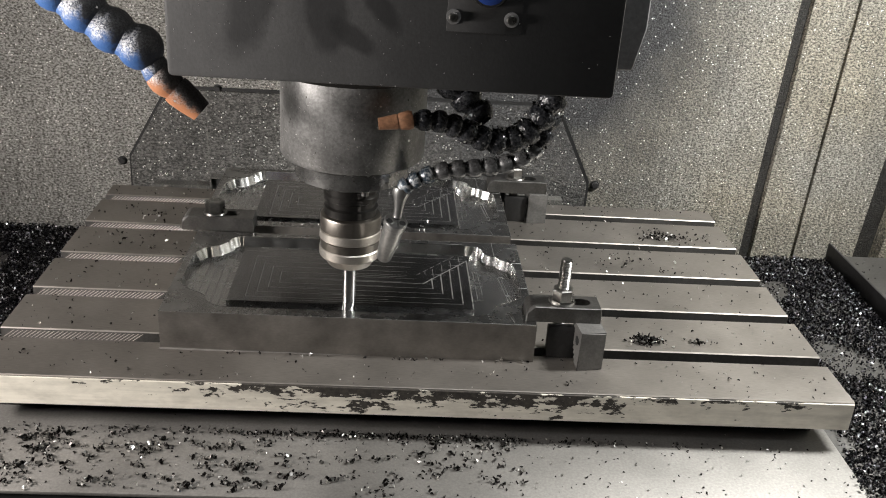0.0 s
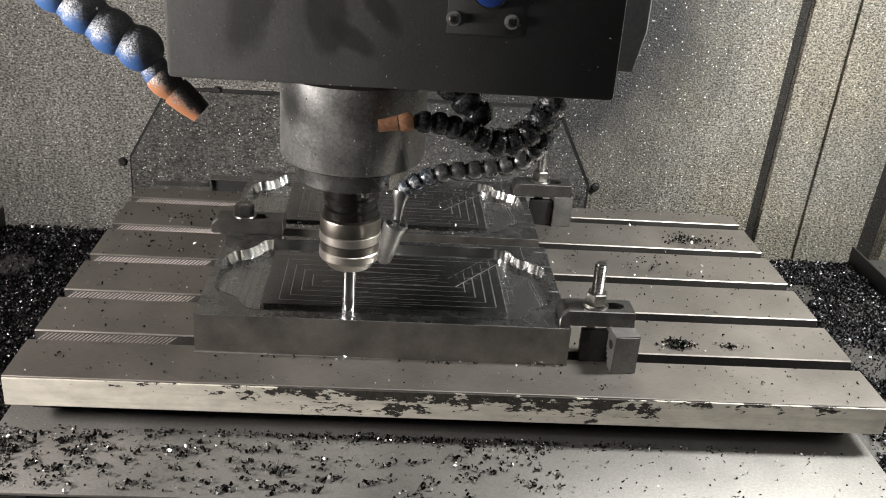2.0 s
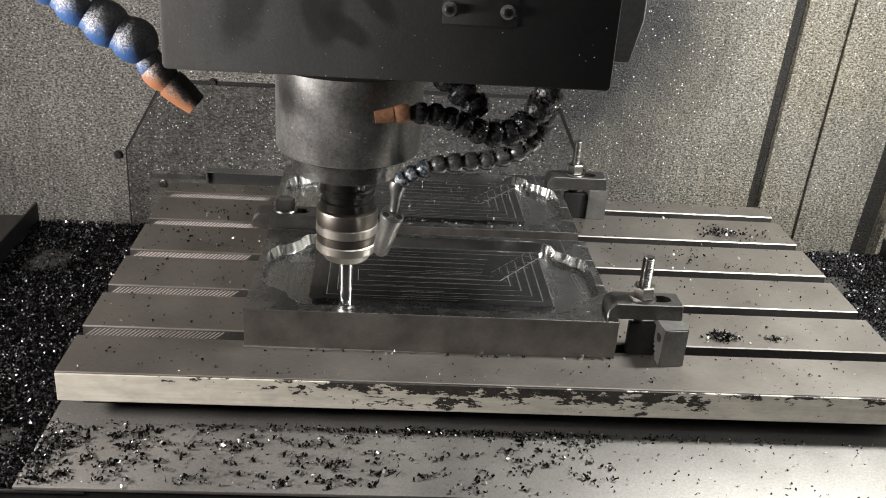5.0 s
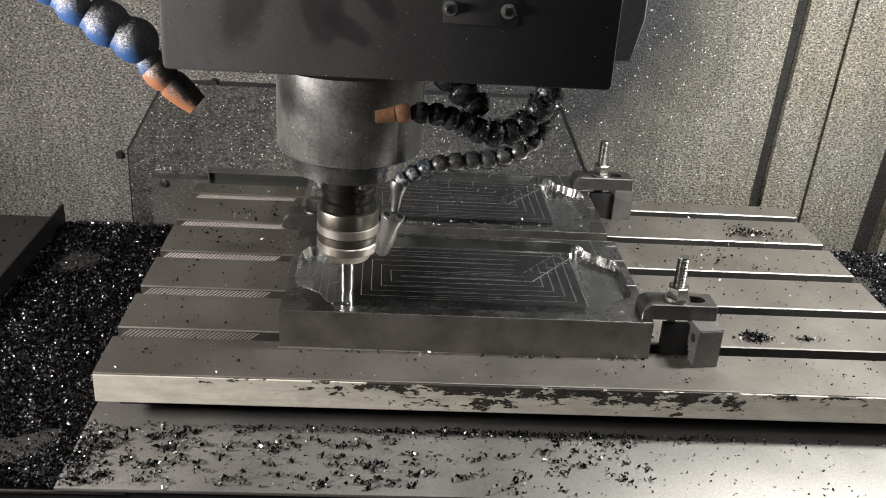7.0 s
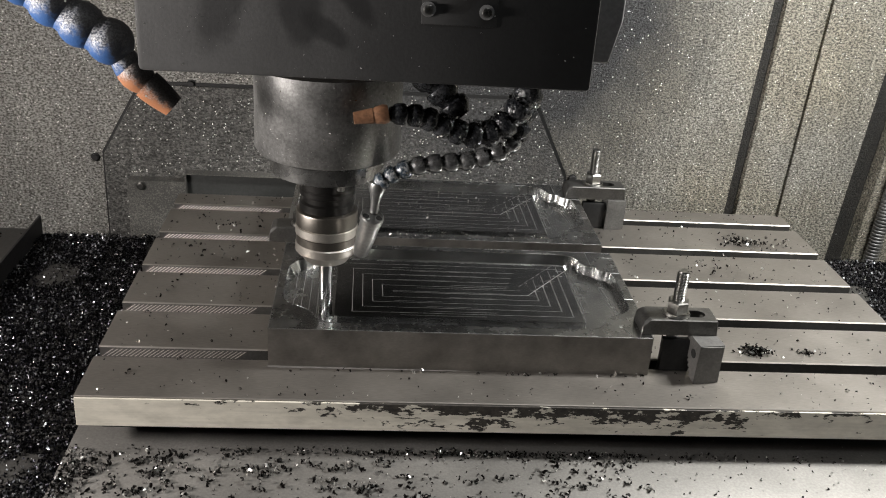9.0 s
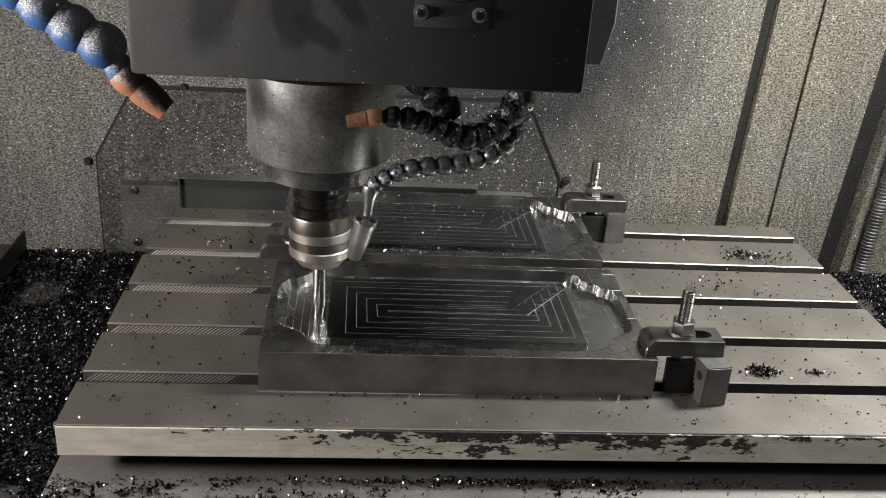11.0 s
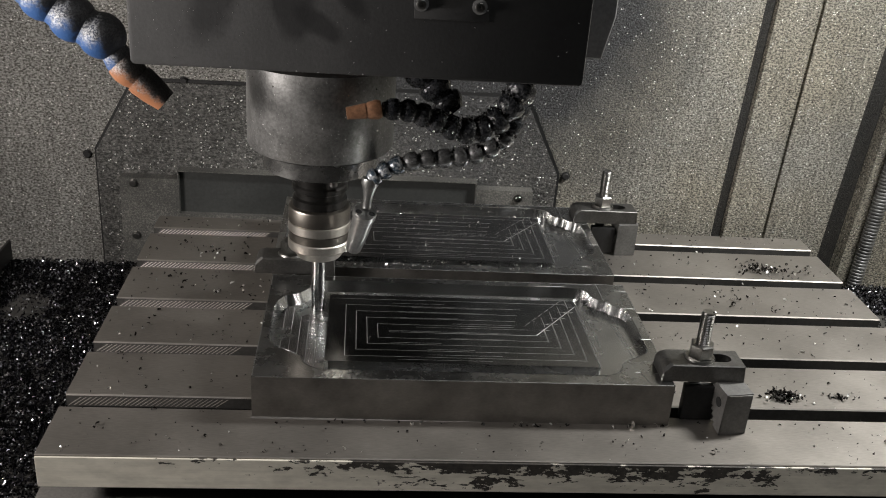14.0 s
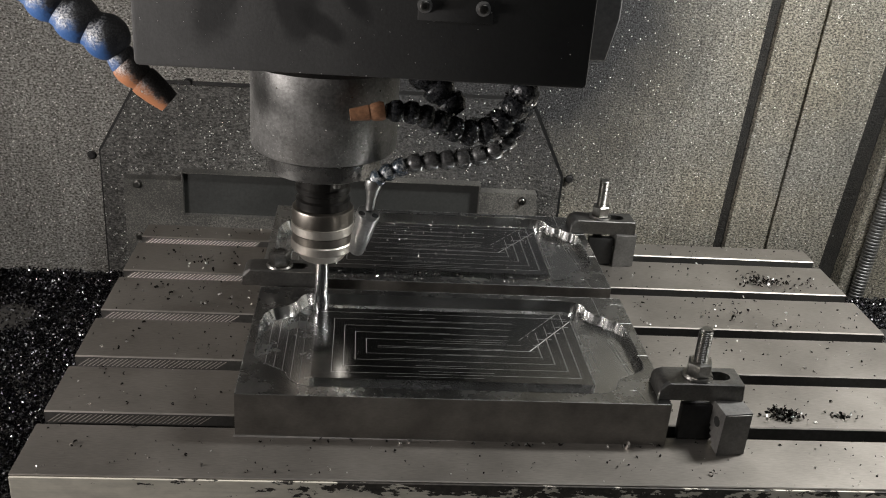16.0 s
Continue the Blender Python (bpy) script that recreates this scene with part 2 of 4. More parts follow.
CLAMP_STEEL = surface("worn_black_clamp_steel", (0.20, 0.195, 0.186), 0.36, 0.9, 300, 0.3, 40, 0.3, 0.25, specks=0.03)
STEP_STEEL = surface("dull_step_block_steel", (0.17, 0.165, 0.158), 0.5, 0.35, 300, 0.3, 40, 0.3, 0.25)
NUT_STEEL = surface("zinc_nut_steel", (0.36, 0.352, 0.335), 0.30, 1.0, 400, 0.25, 60, 0.3, 0.15)


def head_paint():
    """Charcoal paint, dusted with swarf on one side and wiped in smears."""
    n = Nodes("charcoal_head_paint")
    xyz = n.tree.nodes.new("ShaderNodeSeparateXYZ")
    n.link(n.coord, xyz.inputs[0])
    reach = n.ramp(n.math("ADD", n.math("ADD", xyz.outputs[0], n.math("MULTIPLY", n.noise(7, 3), 0.14)), 0.42), [(0.40, 1.0), (0.62, 0.0)])
    wiped = n.ramp(n.noise(16, 3, 0.55, (1.0, 1.0, 0.55)), [(0.36, 0.72), (0.60, 1.0)])
    for x, z, rx, rz, tilt in ((-0.172, 0.428, 0.024, 0.050, 14), (-0.108, 0.425, 0.021, 0.040, -6), (-0.083, 0.404, 0.030, 0.011, 35), (-0.060, 0.432, 0.012, 0.030, -40)):
        place = n.tree.nodes.new("ShaderNodeMapping")
        place.vector_type = "TEXTURE"
        place.inputs["Location"].default_value = (x, 0.0, z)
        place.inputs["Rotation"].default_value = (0.0, radians(tilt), 0.0)
        place.inputs["Scale"].default_value = (rx, 1e3, rz)
        n.link(n.coord, place.inputs["Vector"])
        far = n.tree.nodes.new("ShaderNodeVectorMath")
        far.operation = "LENGTH"
        n.link(place.outputs[0], far.inputs[0])
        ragged = n.math("ADD", far.outputs["Value"], n.math("MULTIPLY", n.math("SUBTRACT", n.noise(38, 3, 0.6), 0.5), 0.8))
        wiped = n.math("MULTIPLY", wiped, n.ramp(ragged, [(0.62, 0.28), (1.0, 1.0)]))
    fine = n.ramp(n.noise(420, 3, 0.7), [(0.36, 0.72), (0.66, 1.0)])
    dust = n.math("MULTIPLY", n.math("MULTIPLY", reach, wiped), fine)
    dist, cell = n.voronoi(420)
    dot = n.math("MULTIPLY", n.math("LESS_THAN", dist, n.math("MULTIPLY", n.noise(260, 1), 0.6)), n.math("GREATER_THAN", cell, n.math("SUBTRACT", 0.955, n.math("MULTIPLY", dust, 0.16))))
    col = n.mix(n.math("MULTIPLY", dust, 0.9), n.mix(n.noise(160, 3), (0.017, 0.017, 0.0173), (0.028, 0.028, 0.0285)), (0.074, 0.0735, 0.073))
    n.put("Base Color", n.mix(dot, col, (0.55, 0.55, 0.54)))
    n.put("Metallic", n.math("MULTIPLY", dot, 0.3))
    n.put("Specular IOR Level", 0.3)
    n.put("Roughness", n.math("ADD", n.math("MULTIPLY", dust, 0.25), 0.42))
    n.bump(n.math("ADD", n.noise(330, 2), dot), 0.3, 0.0005)
    return n.mat


HEAD = head_paint()
HEAD_SIDE = surface("grey_housing_paint", (0.2, 0.2, 0.2), 0.5, 0.0, 250, 0.3, 7, 0.3, 0.3, specks=0.04)
NOSE = surface("dusty_spindle_iron", (0.38, 0.376, 0.368), 0.4, 0.72, 320, 0.4, 22, 0.5, 0.35, 0.0006, specks=0.10, speck_scale=360)
RING_STEEL = surface("wiped_ring_steel", (0.46, 0.455, 0.445), 0.26, 0.95, 320, 0.3, 30, 0.4, 0.25, 0.0004, specks=0.08, speck_scale=330)
CHUCK = surface("satin_chuck_steel", (0.25, 0.229, 0.203), 0.36, 1.0, 500, 0.12, 30, 0.15, 0.06)
NUT_BRIGHT = surface("ringed_nut_steel", (0.66, 0.62, 0.565), 0.40, 1.0, 500, 0.12, 30, 0.12, 0.06)
CHUCK_DARK = surface("dark_chuck_bore", (0.05, 0.048, 0.046), 0.35, 0.9, 300, 0.2, 20, 0.3, 0.1)
TOOL = surface("carbide_tool", (0.62, 0.62, 0.62), 0.16, 1.0, 600, 0.08, 40, 0.1, 0.05)
NOZZLE_STEEL = surface("scuffed_nozzle_steel", (0.5, 0.5, 0.49), 0.34, 0.9, 260, 0.25, 40, 0.3, 0.3)


def dusted(name, base, light=0.46):
    """Plastic with speckled swarf lying on top and near-black faces turned towards +x."""
    n = Nodes(name)
    geo, up = n.tree.nodes.new("ShaderNodeNewGeometry"), n.tree.nodes.new("ShaderNodeSeparateXYZ")
    n.link(geo.outputs["Normal"], up.inputs[0])
    rough_edge = n.math("MULTIPLY", n.noise(150, 3, 0.7), 0.55)
    lie = n.ramp(n.math("ADD", n.math("MULTIPLY", up.outputs[2], 0.45), rough_edge), [(0.12, 0.0), (0.38, 1.0)])
    dark_side = n.ramp(n.math("ADD", n.math("ADD", n.math("MULTIPLY", up.outputs[0], 0.6), n.math("MULTIPLY", up.outputs[2], 0.12)), rough_edge), [(0.26, 0.0), (0.46, 1.0)])
    salt = n.ramp(n.noise(520, 2, 0.8), [(0.42, 0.03), (0.60, light)])
    col = n.mix(n.math("MULTIPLY", lie, 0.85), n.mix(n.noise(90, 3), shade(base, 0.7), base), salt)
    col = n.mix(n.math("MULTIPLY", dark_side, 0.9), col, (0.014, 0.014, 0.015))
    dist, cell = n.voronoi(300)
    dot = n.math("MULTIPLY", n.math("LESS_THAN", dist, 0.38), n.math("GREATER_THAN", cell, 0.93))
    n.put("Base Color", n.mix(dot, col, (0.75, 0.75, 0.74)))
    n.put("Metallic", n.math("MULTIPLY", dot, 0.8))
    n.put("Roughness", n.math("SUBTRACT", 0.55, n.math("MULTIPLY", dot, 0.25)))
    n.bump(n.math("ADD", n.noise(400, 2), dot), 0.5, 0.0008)
    return n.mat


KNOB_BLUE = surface("glossy_blue_plastic", (0.02, 0.05, 0.22), 0.2, 0.0, 200, 0.1, 20, 0.1, 0.0)
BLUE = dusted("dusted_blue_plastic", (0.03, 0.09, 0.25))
GRIME = surface("hose_plastic_caked_with_swarf", (0.02, 0.022, 0.026), 0.22, 0.2, 200, 0.5, 40, 0.4, 0.9, 0.002, specks=0.1, speck_scale=300, speck_color=(0.7, 0.7, 0.7), dust=0.15, dust_color=(0.25, 0.25, 0.26))
SILVERED = surface("silvery_swarf_on_hose", (0.52, 0.525, 0.53), 0.24, 0.75, 180, 0.6, 60, 0.6, 0.5, 0.001, specks=0.12, speck_scale=300)
BLUEGREY = surface("greasy_blue_hose", (0.07, 0.10, 0.135), 0.22, 0.2, 200, 0.35, 40, 0.4, 0.4, 0.001, dust=0.85, dust_color=(0.55, 0.56, 0.57), specks=0.12)
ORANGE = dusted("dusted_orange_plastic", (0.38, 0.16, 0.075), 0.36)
COPPER = surface("dirty_copper_nozzle", (0.50, 0.26, 0.15), 0.38, 0.4, 240, 0.4, 80, 0.4, 0.3, specks=0.06)
WALL = crusted("swarf_crusted_sheet", (0.57, 0.535, 0.445), (0.085, 0.08, 0.066), 0.42, 0.585, 0.88, scale=280, dark_zone=1.0)
DARK_STRIP = crusted("dark_crusted_strip", (0.038, 0.034, 0.028), (0.008, 0.0075, 0.006), 0.42, 0.66, 0.97, scale=280, metal=0.1)
PLATE = crusted("swarf_crusted_plate", (0.30, 0.29, 0.272), (0.05, 0.049, 0.046), 0.42, 0.64, 0.85, scale=270, dark_zone=0.85)
PANEL = surface("dull_grey_panel", (0.13, 0.128, 0.12), 0.5, 0.2, 300, 0.4, 8, 0.35, 0.3, specks=0.10, speck_scale=260, dust=0.4)
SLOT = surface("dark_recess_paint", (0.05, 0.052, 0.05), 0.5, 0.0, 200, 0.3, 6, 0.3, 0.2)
# near-black for the plate gap and the holes: shade put into the colour
GAP_BLACK = surface("gap_and_hole_black", (0.012, 0.012, 0.012), 0.6, 0.0, 200, 0.3, 20, 0.2, 0.2)
SHEET = surface("cream_sheet_metal", (0.42, 0.41, 0.37), 0.5, 0.0, 200, 0.2, 3, 0.25, 0.2)
CONCRETE = surface("workshop_concrete", (0.3, 0.29, 0.28), 0.8, 0.0, 60, 0.3, 2, 0.3, 0.3)
PLASTER = surface("workshop_plaster", (0.5, 0.5, 0.48), 0.8, 0.0, 60, 0.15, 1, 0.15, 0.1)
SWARF = swarf_material("dark_curled_swarf", (0.022, 0.02, 0.019), (0.55, 0.54, 0.52), 0.28, 0.78)
SWARF_MIX = swarf_material("mixed_swarf", (0.02, 0.019, 0.019), (0.6, 0.59, 0.58), 0.3, 0.78)
SWARF_TABLE = swarf_material("table_swarf", (0.024, 0.022, 0.02), (0.7, 0.69, 0.67), 0.3, 0.84)
SWARF_BRIGHT = surface("bright_fine_swarf", (0.75, 0.74, 0.72), 0.25, 1.0, 300, 0.1, 30, 0.2, 0.0)
SWARF_WALL = swarf_material("clinging_swarf", (0.28, 0.275, 0.265), (0.75, 0.74, 0.72), 0.35, 0.5, 0.5)
SWARF_DUST = swarf_material("fine_pale_chips", (0.34, 0.335, 0.325), (0.8, 0.79, 0.77), 0.45, 0.4, 0.35)
SWARF_HEAP = swarf_material("blued_swarf_heap", (0.012, 0.0115, 0.014), (0.55, 0.55, 0.58), 0.3)
DIFFUSER = Nodes("lamp_diffuser")
DIFFUSER.put("Base Color", (0.8, 0.8, 0.78))
DIFFUSER.put("Emission Color", (1.0, 0.96, 0.9))
DIFFUSER.put("Emission Strength", 3.0)
DIFFUSER = DIFFUSER.mat

# ---- setting: enclosure and workshop

RIBS = [(-1.25, 0.5), (0.650, 0.5), (0.6530, 0.512), (0.6710, 0.512), (0.6737, 0.5), (0.7513, 0.5), (0.7515, 0.508), (0.7576, 0.508), (0.7578, 0.5), (0.860, 0.5), (0.8640, 0.530), (0.9080, 0.530), (0.9122, 0.5), (1.25, 0.5)]


def lean(bm):
    """The pressed seams lean a little."""
    for v in bm.verts:
        if 0.6 < v.co.x < 0.8:
            v.co.x += 0.036 * (v.co.z - 0.22)
        elif 0.8 < v.co.x < 1.0:
            v.co.x += 0.12 * max(-0.3, min(0.9, v.co.z)) if v.co.z < 1 else 0.11


def back_wall():
    bm = bmesh.new()
    front = [(x, y) for x, y in RIBS]
    loop = front + [(1.25, 0.58), (-1.25, 0.58)]
    slab([loop], -0.7, 1.4, bm)
    lean(bm)
    wall = tagged(part("wall_north", bm, WALL, smooth=False), "grey sheet metal enclosure wall crusted with fine swarf", "wall", kind="structure")
    # dark strips at the bottom of the two deep seams
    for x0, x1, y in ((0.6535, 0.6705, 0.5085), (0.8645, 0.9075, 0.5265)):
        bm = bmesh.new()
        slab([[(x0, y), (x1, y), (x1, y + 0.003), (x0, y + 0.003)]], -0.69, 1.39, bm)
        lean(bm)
        part("dark_strip", bm, DARK_STRIP, wall, "dark strip in a wall seam", smooth=False)


back_wall()


def shell(name, dims, material, label, category):
    return tagged(part(name, box(*dims), material, smooth=False), label, category, kind="structure")


shell("wall_east", (1.25, -0.8, -0.7, 1.28, 0.5, 1.4), SHEET, "cream sheet metal side of the machine enclosure", "wall")
shell("wall_west", (-1.28, -0.8, -0.7, -1.25, 0.5, 1.4), SHEET, "cream sheet metal side of the machine enclosure", "wall")
shell("enclosure_ceiling", (-1.28, -0.8, 1.4, 1.28, 0.53, 1.43), SHEET, "cream sheet metal roof of the machine enclosure", "ceiling")
shell("machine_bed", (-1.25, -0.78, -0.72, 1.25, 0.5, -0.5), DARK, "black cast iron machine bed under the table", "machine bed")
shell("floor", (-4, -5, -1.3, 4, 2, -1.2), CONCRETE, "grey workshop concrete floor", "floor")
shell("wall_south", (-4, -5.1, -1.2, 4, -5, 3), PLASTER, "pale workshop wall", "wall")
shell("wall_far_west", (-4.1, -5, -1.2, -4, 2, 3), PLASTER, "pale workshop wall", "wall")
shell("wall_far_east", (4, -5, -1.2, 4.1, 2, 3), PLASTER, "pale workshop wall", "wall")
shell("wall_far_north", (-4, 2, -1.2, 4, 2.1, 3), PLASTER, "pale workshop wall", "wall")
shell("ceiling", (-4, -5, 3, 4, 2, 3.1), PLASTER, "pale workshop ceiling", "ceiling")


def hex_bolt(bm, x, y, z, r=0.006, h=0.006):
    lathe([(r * 1.35, 0), (r * 1.35, 0.0015), (r, 0.0015), (r, h), (r * 0.8, h + 0.001), (0, h + 0.001)], 12, Matrix.Translation((x, y, z)) @ pose(0, 0, 0, 90), bm)


def column_plate():
    thing = tagged(new("column_cover"), "dark grey bolted cover plate crusted with swarf", "cover plate")
    outline = [(-0.5115, -0.42), (-0.5115, -0.0045), (-0.4400, 0.1235), (0.2480, 0.1265), (0.3190, -0.0150), (0.3190, -0.42)]
    turn = Matrix(((1, 0, 0, 0), (0, 0, 1, 0), (0, 1, 0, 0), (0, 0, 0, 1)))
    bm = slab([outline], 0.4900, 0.4965)
    bmesh.ops.transform(bm, matrix=turn, verts=bm.verts[:])
    part("plate", bm, PLATE, thing, smooth=False)
    # black strip under the edge stands in for the shaded gap round the plate
    grown = [(-0.5160, -0.42), (-0.5160, -0.0032), (-0.4430, 0.1285), (0.2525, 0.1320), (0.3250, -0.0138), (0.3250, -0.42)]
    bm = slab([grown], 0.4967, 0.4995)
    bmesh.ops.transform(bm, matrix=turn, verts=bm.verts[:])
    part("gap_strip", bm, GAP_BLACK, thing, "black gap round the plate", smooth=False)
    part("seam", box(-0.3740, 0.4897, -0.030, -0.3730, 0.4901, 0.1232), PANEL, thing, "fine seam down the plate", smooth=False)
    for x, z in ((-0.5290, -0.0150), (0.3370, -0.0190), (-0.3550, 0.1265)):
        bm = bmesh.new()
        hex_bolt(bm, x, 0.4995, z)
        part("bolt", bm, DARK, thing, "black bolt head")


column_plate()


def lower_panel():
    thing = tagged(new("lower_cover"), "dull grey lower cover with a long dark recess", "cover plate")
    turn = Matrix(((1, 0, 0, 0), (0, 0, 1, 0), (0, 1, 0, 0), (0, 0, 0, 1)))
    rim = [(-0.469, -0.36), (0.2735, -0.36), (0.2735, -0.0412), (0.1690, -0.0412), (0.1690, -0.0285), (-0.3680, -0.0285), (-0.3680, -0.0450), (-0.469, -0.0450)]
    hole = [(-0.3660, -0.1105), (0.1670, -0.1105), (0.1670, -0.0302), (-0.3660, -0.0302)]
    bm = slab([rim, hole], 0.466, 0.4895)
    bmesh.ops.transform(bm, matrix=turn, verts=bm.verts[:])
    part("panel", bm, PANEL, thing, smooth=False)
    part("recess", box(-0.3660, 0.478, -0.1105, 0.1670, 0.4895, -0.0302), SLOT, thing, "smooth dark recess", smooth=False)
    for x, z in ((-0.4450, -0.0540), (0.2465, -0.0550), (-0.4450, -0.1550)):
        bm = bmesh.new()
        hex_bolt(bm, x, 0.466, z)
        part("bolt", bm, NUT_STEEL, thing, "small bolt head")


lower_panel()


def unseen_lamp(eye, target, sx, sy, reach):
    m = look(eye, target)
    thing = tagged(new("unseen_lamp"), "long white lamp, out of view", "lamp", "machine lamps")
    thing.matrix_world = m
    part("housing", box(-sx / 2 - 0.02, -sy / 2 - 0.02, 0.012, sx / 2 + 0.02, sy / 2 + 0.02, 0.05, 0.004), SHEET, thing)
    part("diffuser", box(-sx / 2, -sy / 2, 0.004, sx / 2, sy / 2, 0.0115), DIFFUSER, thing)
    part("bracket", box(-0.02, -0.006, 0.0505, 0.02, 0.006, reach, 0.001), SHEET, thing)


unseen_lamp(*RIGHT_LAMP, 0.13, 0.40, 0.53)
unseen_lamp(*LEFT_LAMP, 0.40, 0.10, 0.32)
# fixture of the added front fill, never in view
unseen_lamp(*FRONT_FILL, 1.2, 0.3, 0.08)


def conduit():
    prof, z = [(0.0, -0.5)], -0.5
    while z < 1.2:
        prof += [(0.0115, z), (0.0140, z + 0.002), (0.0140, z + 0.0045), (0.0115, z + 0.0065)]
        z += 0.0068
    prof.append((0.0, z))
    bm = lathe(prof, 14, Matrix.Translation((0.9529, 0.4855, 0)) @ pose(0, 0, 0, 0, 2.5, 0))
    thing = tagged(part("conduit", bm, NOSE), "ribbed dusty metal cable conduit on the enclosure wall", "conduit")
    return thing


conduit()

# ---- spindle head

AXIS = (-0.0885, -0.158)


def spindle_head():
    thing = tagged(new("spindle_head"), "charcoal painted milling head dusted with swarf", "milling head")
    part("head_cover", box(-0.2446, -0.330, 0.3618, 0.1510, 0.494, 1.0, 0.004), HEAD, thing)
    bm = bmesh.new()
    rings = []
    for z, x1, y0 in ((0.3640, 0.1915, -0.222), (0.4085, 0.1973, -0.235), (0.95, 0.1973, -0.235)):
        rings.append([bm.verts.new(p) for p in ((0.1515, y0, z), (x1, y0, z), (x1, 0.12, z), (0.1515, 0.12, z))])
    band(rings[0], rings[1], bm)
    band(rings[1], rings[2], bm)
    bm.faces.new(rings[0])
    bm.faces.new(rings[2])
    bmesh.ops.bevel(bm, geom=bm.edges[:], offset=0.0015, segments=1, affect="EDGES")
    part("side_housing", bm, HEAD_SIDE, thing, "grey box with an undercut foot on the head")
    m = Matrix.Translation((*AXIS, 0))
    part("collar", lathe([(0.0, 0.361), (0.098, 0.361), (0.098, 0.345), (0.092, 0.338), (0.079, 0.335), (0, 0.335)], 48, m), CHUCK_DARK, thing)
    part("spindle_nose", lathe([(0, 0.336), (0.0785, 0.336), (0.0785, 0.246), (0.0765, 0.243), (0.0645, 0.2422), (0.0610, 0.2410), (0.0610, 0.2385), (0, 0.2385)], 56, m), NOSE, thing, "dusty iron spindle nose")
    part("nose_ring", lathe([(0, 0.238), (0.0615, 0.238), (0.0628, 0.2365), (0.0624, 0.2195), (0.0600, 0.2185), (0.0520, 0.2145), (0.0385, 0.2105), (0, 0.2105)], 56, m), RING_STEEL, thing, "bright bevelled spindle ring")
    for a in (20, 110, 200, 290):
        x, y = AXIS[0] + 0.047 * math.cos(radians(a)), AXIS[1] + 0.047 * math.sin(radians(a))
        bm = lathe([(0, 0.2095), (0.0042, 0.2095), (0.0042, 0.2150), (0, 0.2150)], 10, Matrix.Translation((x, y, 0)))
        part("ring_screw", bm, NUT_STEEL, thing)
    part("knob_plate", box(-0.0035, -0.3316, 0.4150, 0.0615, -0.3302, 0.62, 0.0004), HEAD, thing, "thin black plate behind the knob")
    # round knob and two cap screws on the front
    front = lambda x, z: Matrix.Translation((x, -0.3316, z)) @ pose(0, 0, 0, 90)
    knob = part("knob", lathe([(0, 0), (0.0168, 0), (0.0170, 0.004), (0.0155, 0.006), (0.0155, 0.009), (0, 0.009)], 40, front(0.0312, 0.4545)), NUT_STEEL, thing, "chrome ring of a blue knob")
    part("cap", lathe([(0, 0.009), (0.0142, 0.009), (0.0138, 0.011), (0.010, 0.0125), (0, 0.013)], 40, front(0.0312, 0.4545)), KNOB_BLUE, knob, "glossy blue cap")
    for x in (0.0020, 0.0522):
        screw = part("washer", lathe([(0, 0), (0.0065, 0), (0.0065, 0.0012), (0, 0.0012)], 20, front(x, 0.4277)), HEAD_SIDE, thing)
        part("cap_screw", lathe([(0, 0.0012), (0.0042, 0.0012), (0.0042, 0.0045), (0.0034, 0.005), (0.002, 0.005), (0.0018, 0.003), (0, 0.003)], 16, front(x, 0.4277)), NUT_STEEL, screw)


spindle_head()


def tool_holder():
    """Collet chuck and end mill; turns about its own z axis."""
    thing = tagged(new("tool_holder"), "satin steel collet chuck with a slim end mill", "tool holder")
    thing.matrix_world = Matrix.Translation((*AXIS, 0))
    part("taper_flange", lathe([(0, 0.2104), (0.0290, 0.2104), (0.0290, 0.198), (0.0308, 0.196), (0.0308, 0.191), (0.0275, 0.189), (0.0275, 0.183), (0.0302, 0.181), (0.0302, 0.1726), (0, 0.1726)], 48), CHUCK_DARK, thing, "dark oiled holder flange")
    part("chuck_body", lathe([(0, 0.1725), (0.0310, 0.1725), (0.0338, 0.1708), (0.0345, 0.1690), (0.0345, 0.1538), (0, 0.1538)], 56), CHUCK, thing)
    nut = part("nut", lathe([(0, 0.1535), (0.0336, 0.1535), (0.0349, 0.1525), (0.0351, 0.1435), (0.0340, 0.1422), (0.0325, 0.1420), (0.0325, 0.1322), (0.0340, 0.1320), (0.0351, 0.1308), (0.0350, 0.1222), (0.0338, 0.1205), (0.0300, 0.1190), (0.0262, 0.1118), (0.0250, 0.1100), (0, 0.1100)], 56), NUT_BRIGHT, thing, "bright ringed collet nut")
    part("nut_band", lathe([(0.0324, 0.1419), (0.0342, 0.1417), (0.0342, 0.1325), (0.0324, 0.1323)], 56), CHUCK, nut, "darker band between the rings of the nut")
    part("collet", lathe([(0, 0.1094), (0.0165, 0.1094), (0.0150, 0.1070), (0.0088, 0.1066), (0, 0.1066)], 32), CHUCK_DARK, thing)
    part("shank", lathe([(0, 0.1065), (0.0080, 0.1065), (0.0080, 0.066), (0, 0.066)], 28), TOOL, thing)
    bm = bmesh.new()
    rings, seg = [], 24
    for i in range(15):
        z = 0.066 - 0.0284 * i / 14
        ring = []
        for k in range(seg):
            a = 2 * math.pi * k / seg
            r = 0.0080 * (1 - 0.09 * max(0.0, math.sin(2 * (a + i * 0.16))) ** 2)
            ring.append(bm.verts.new((r * math.cos(a), r * math.sin(a), z)))
        rings.append(ring)
    for a, b in zip(rings, rings[1:]):
        band(a, b, bm)
    bm.faces.new(rings[-1])
    part("flutes", bm, TOOL, thing, "spiral fluted cutting end")
    return thing


HOLDER = tool_holder()


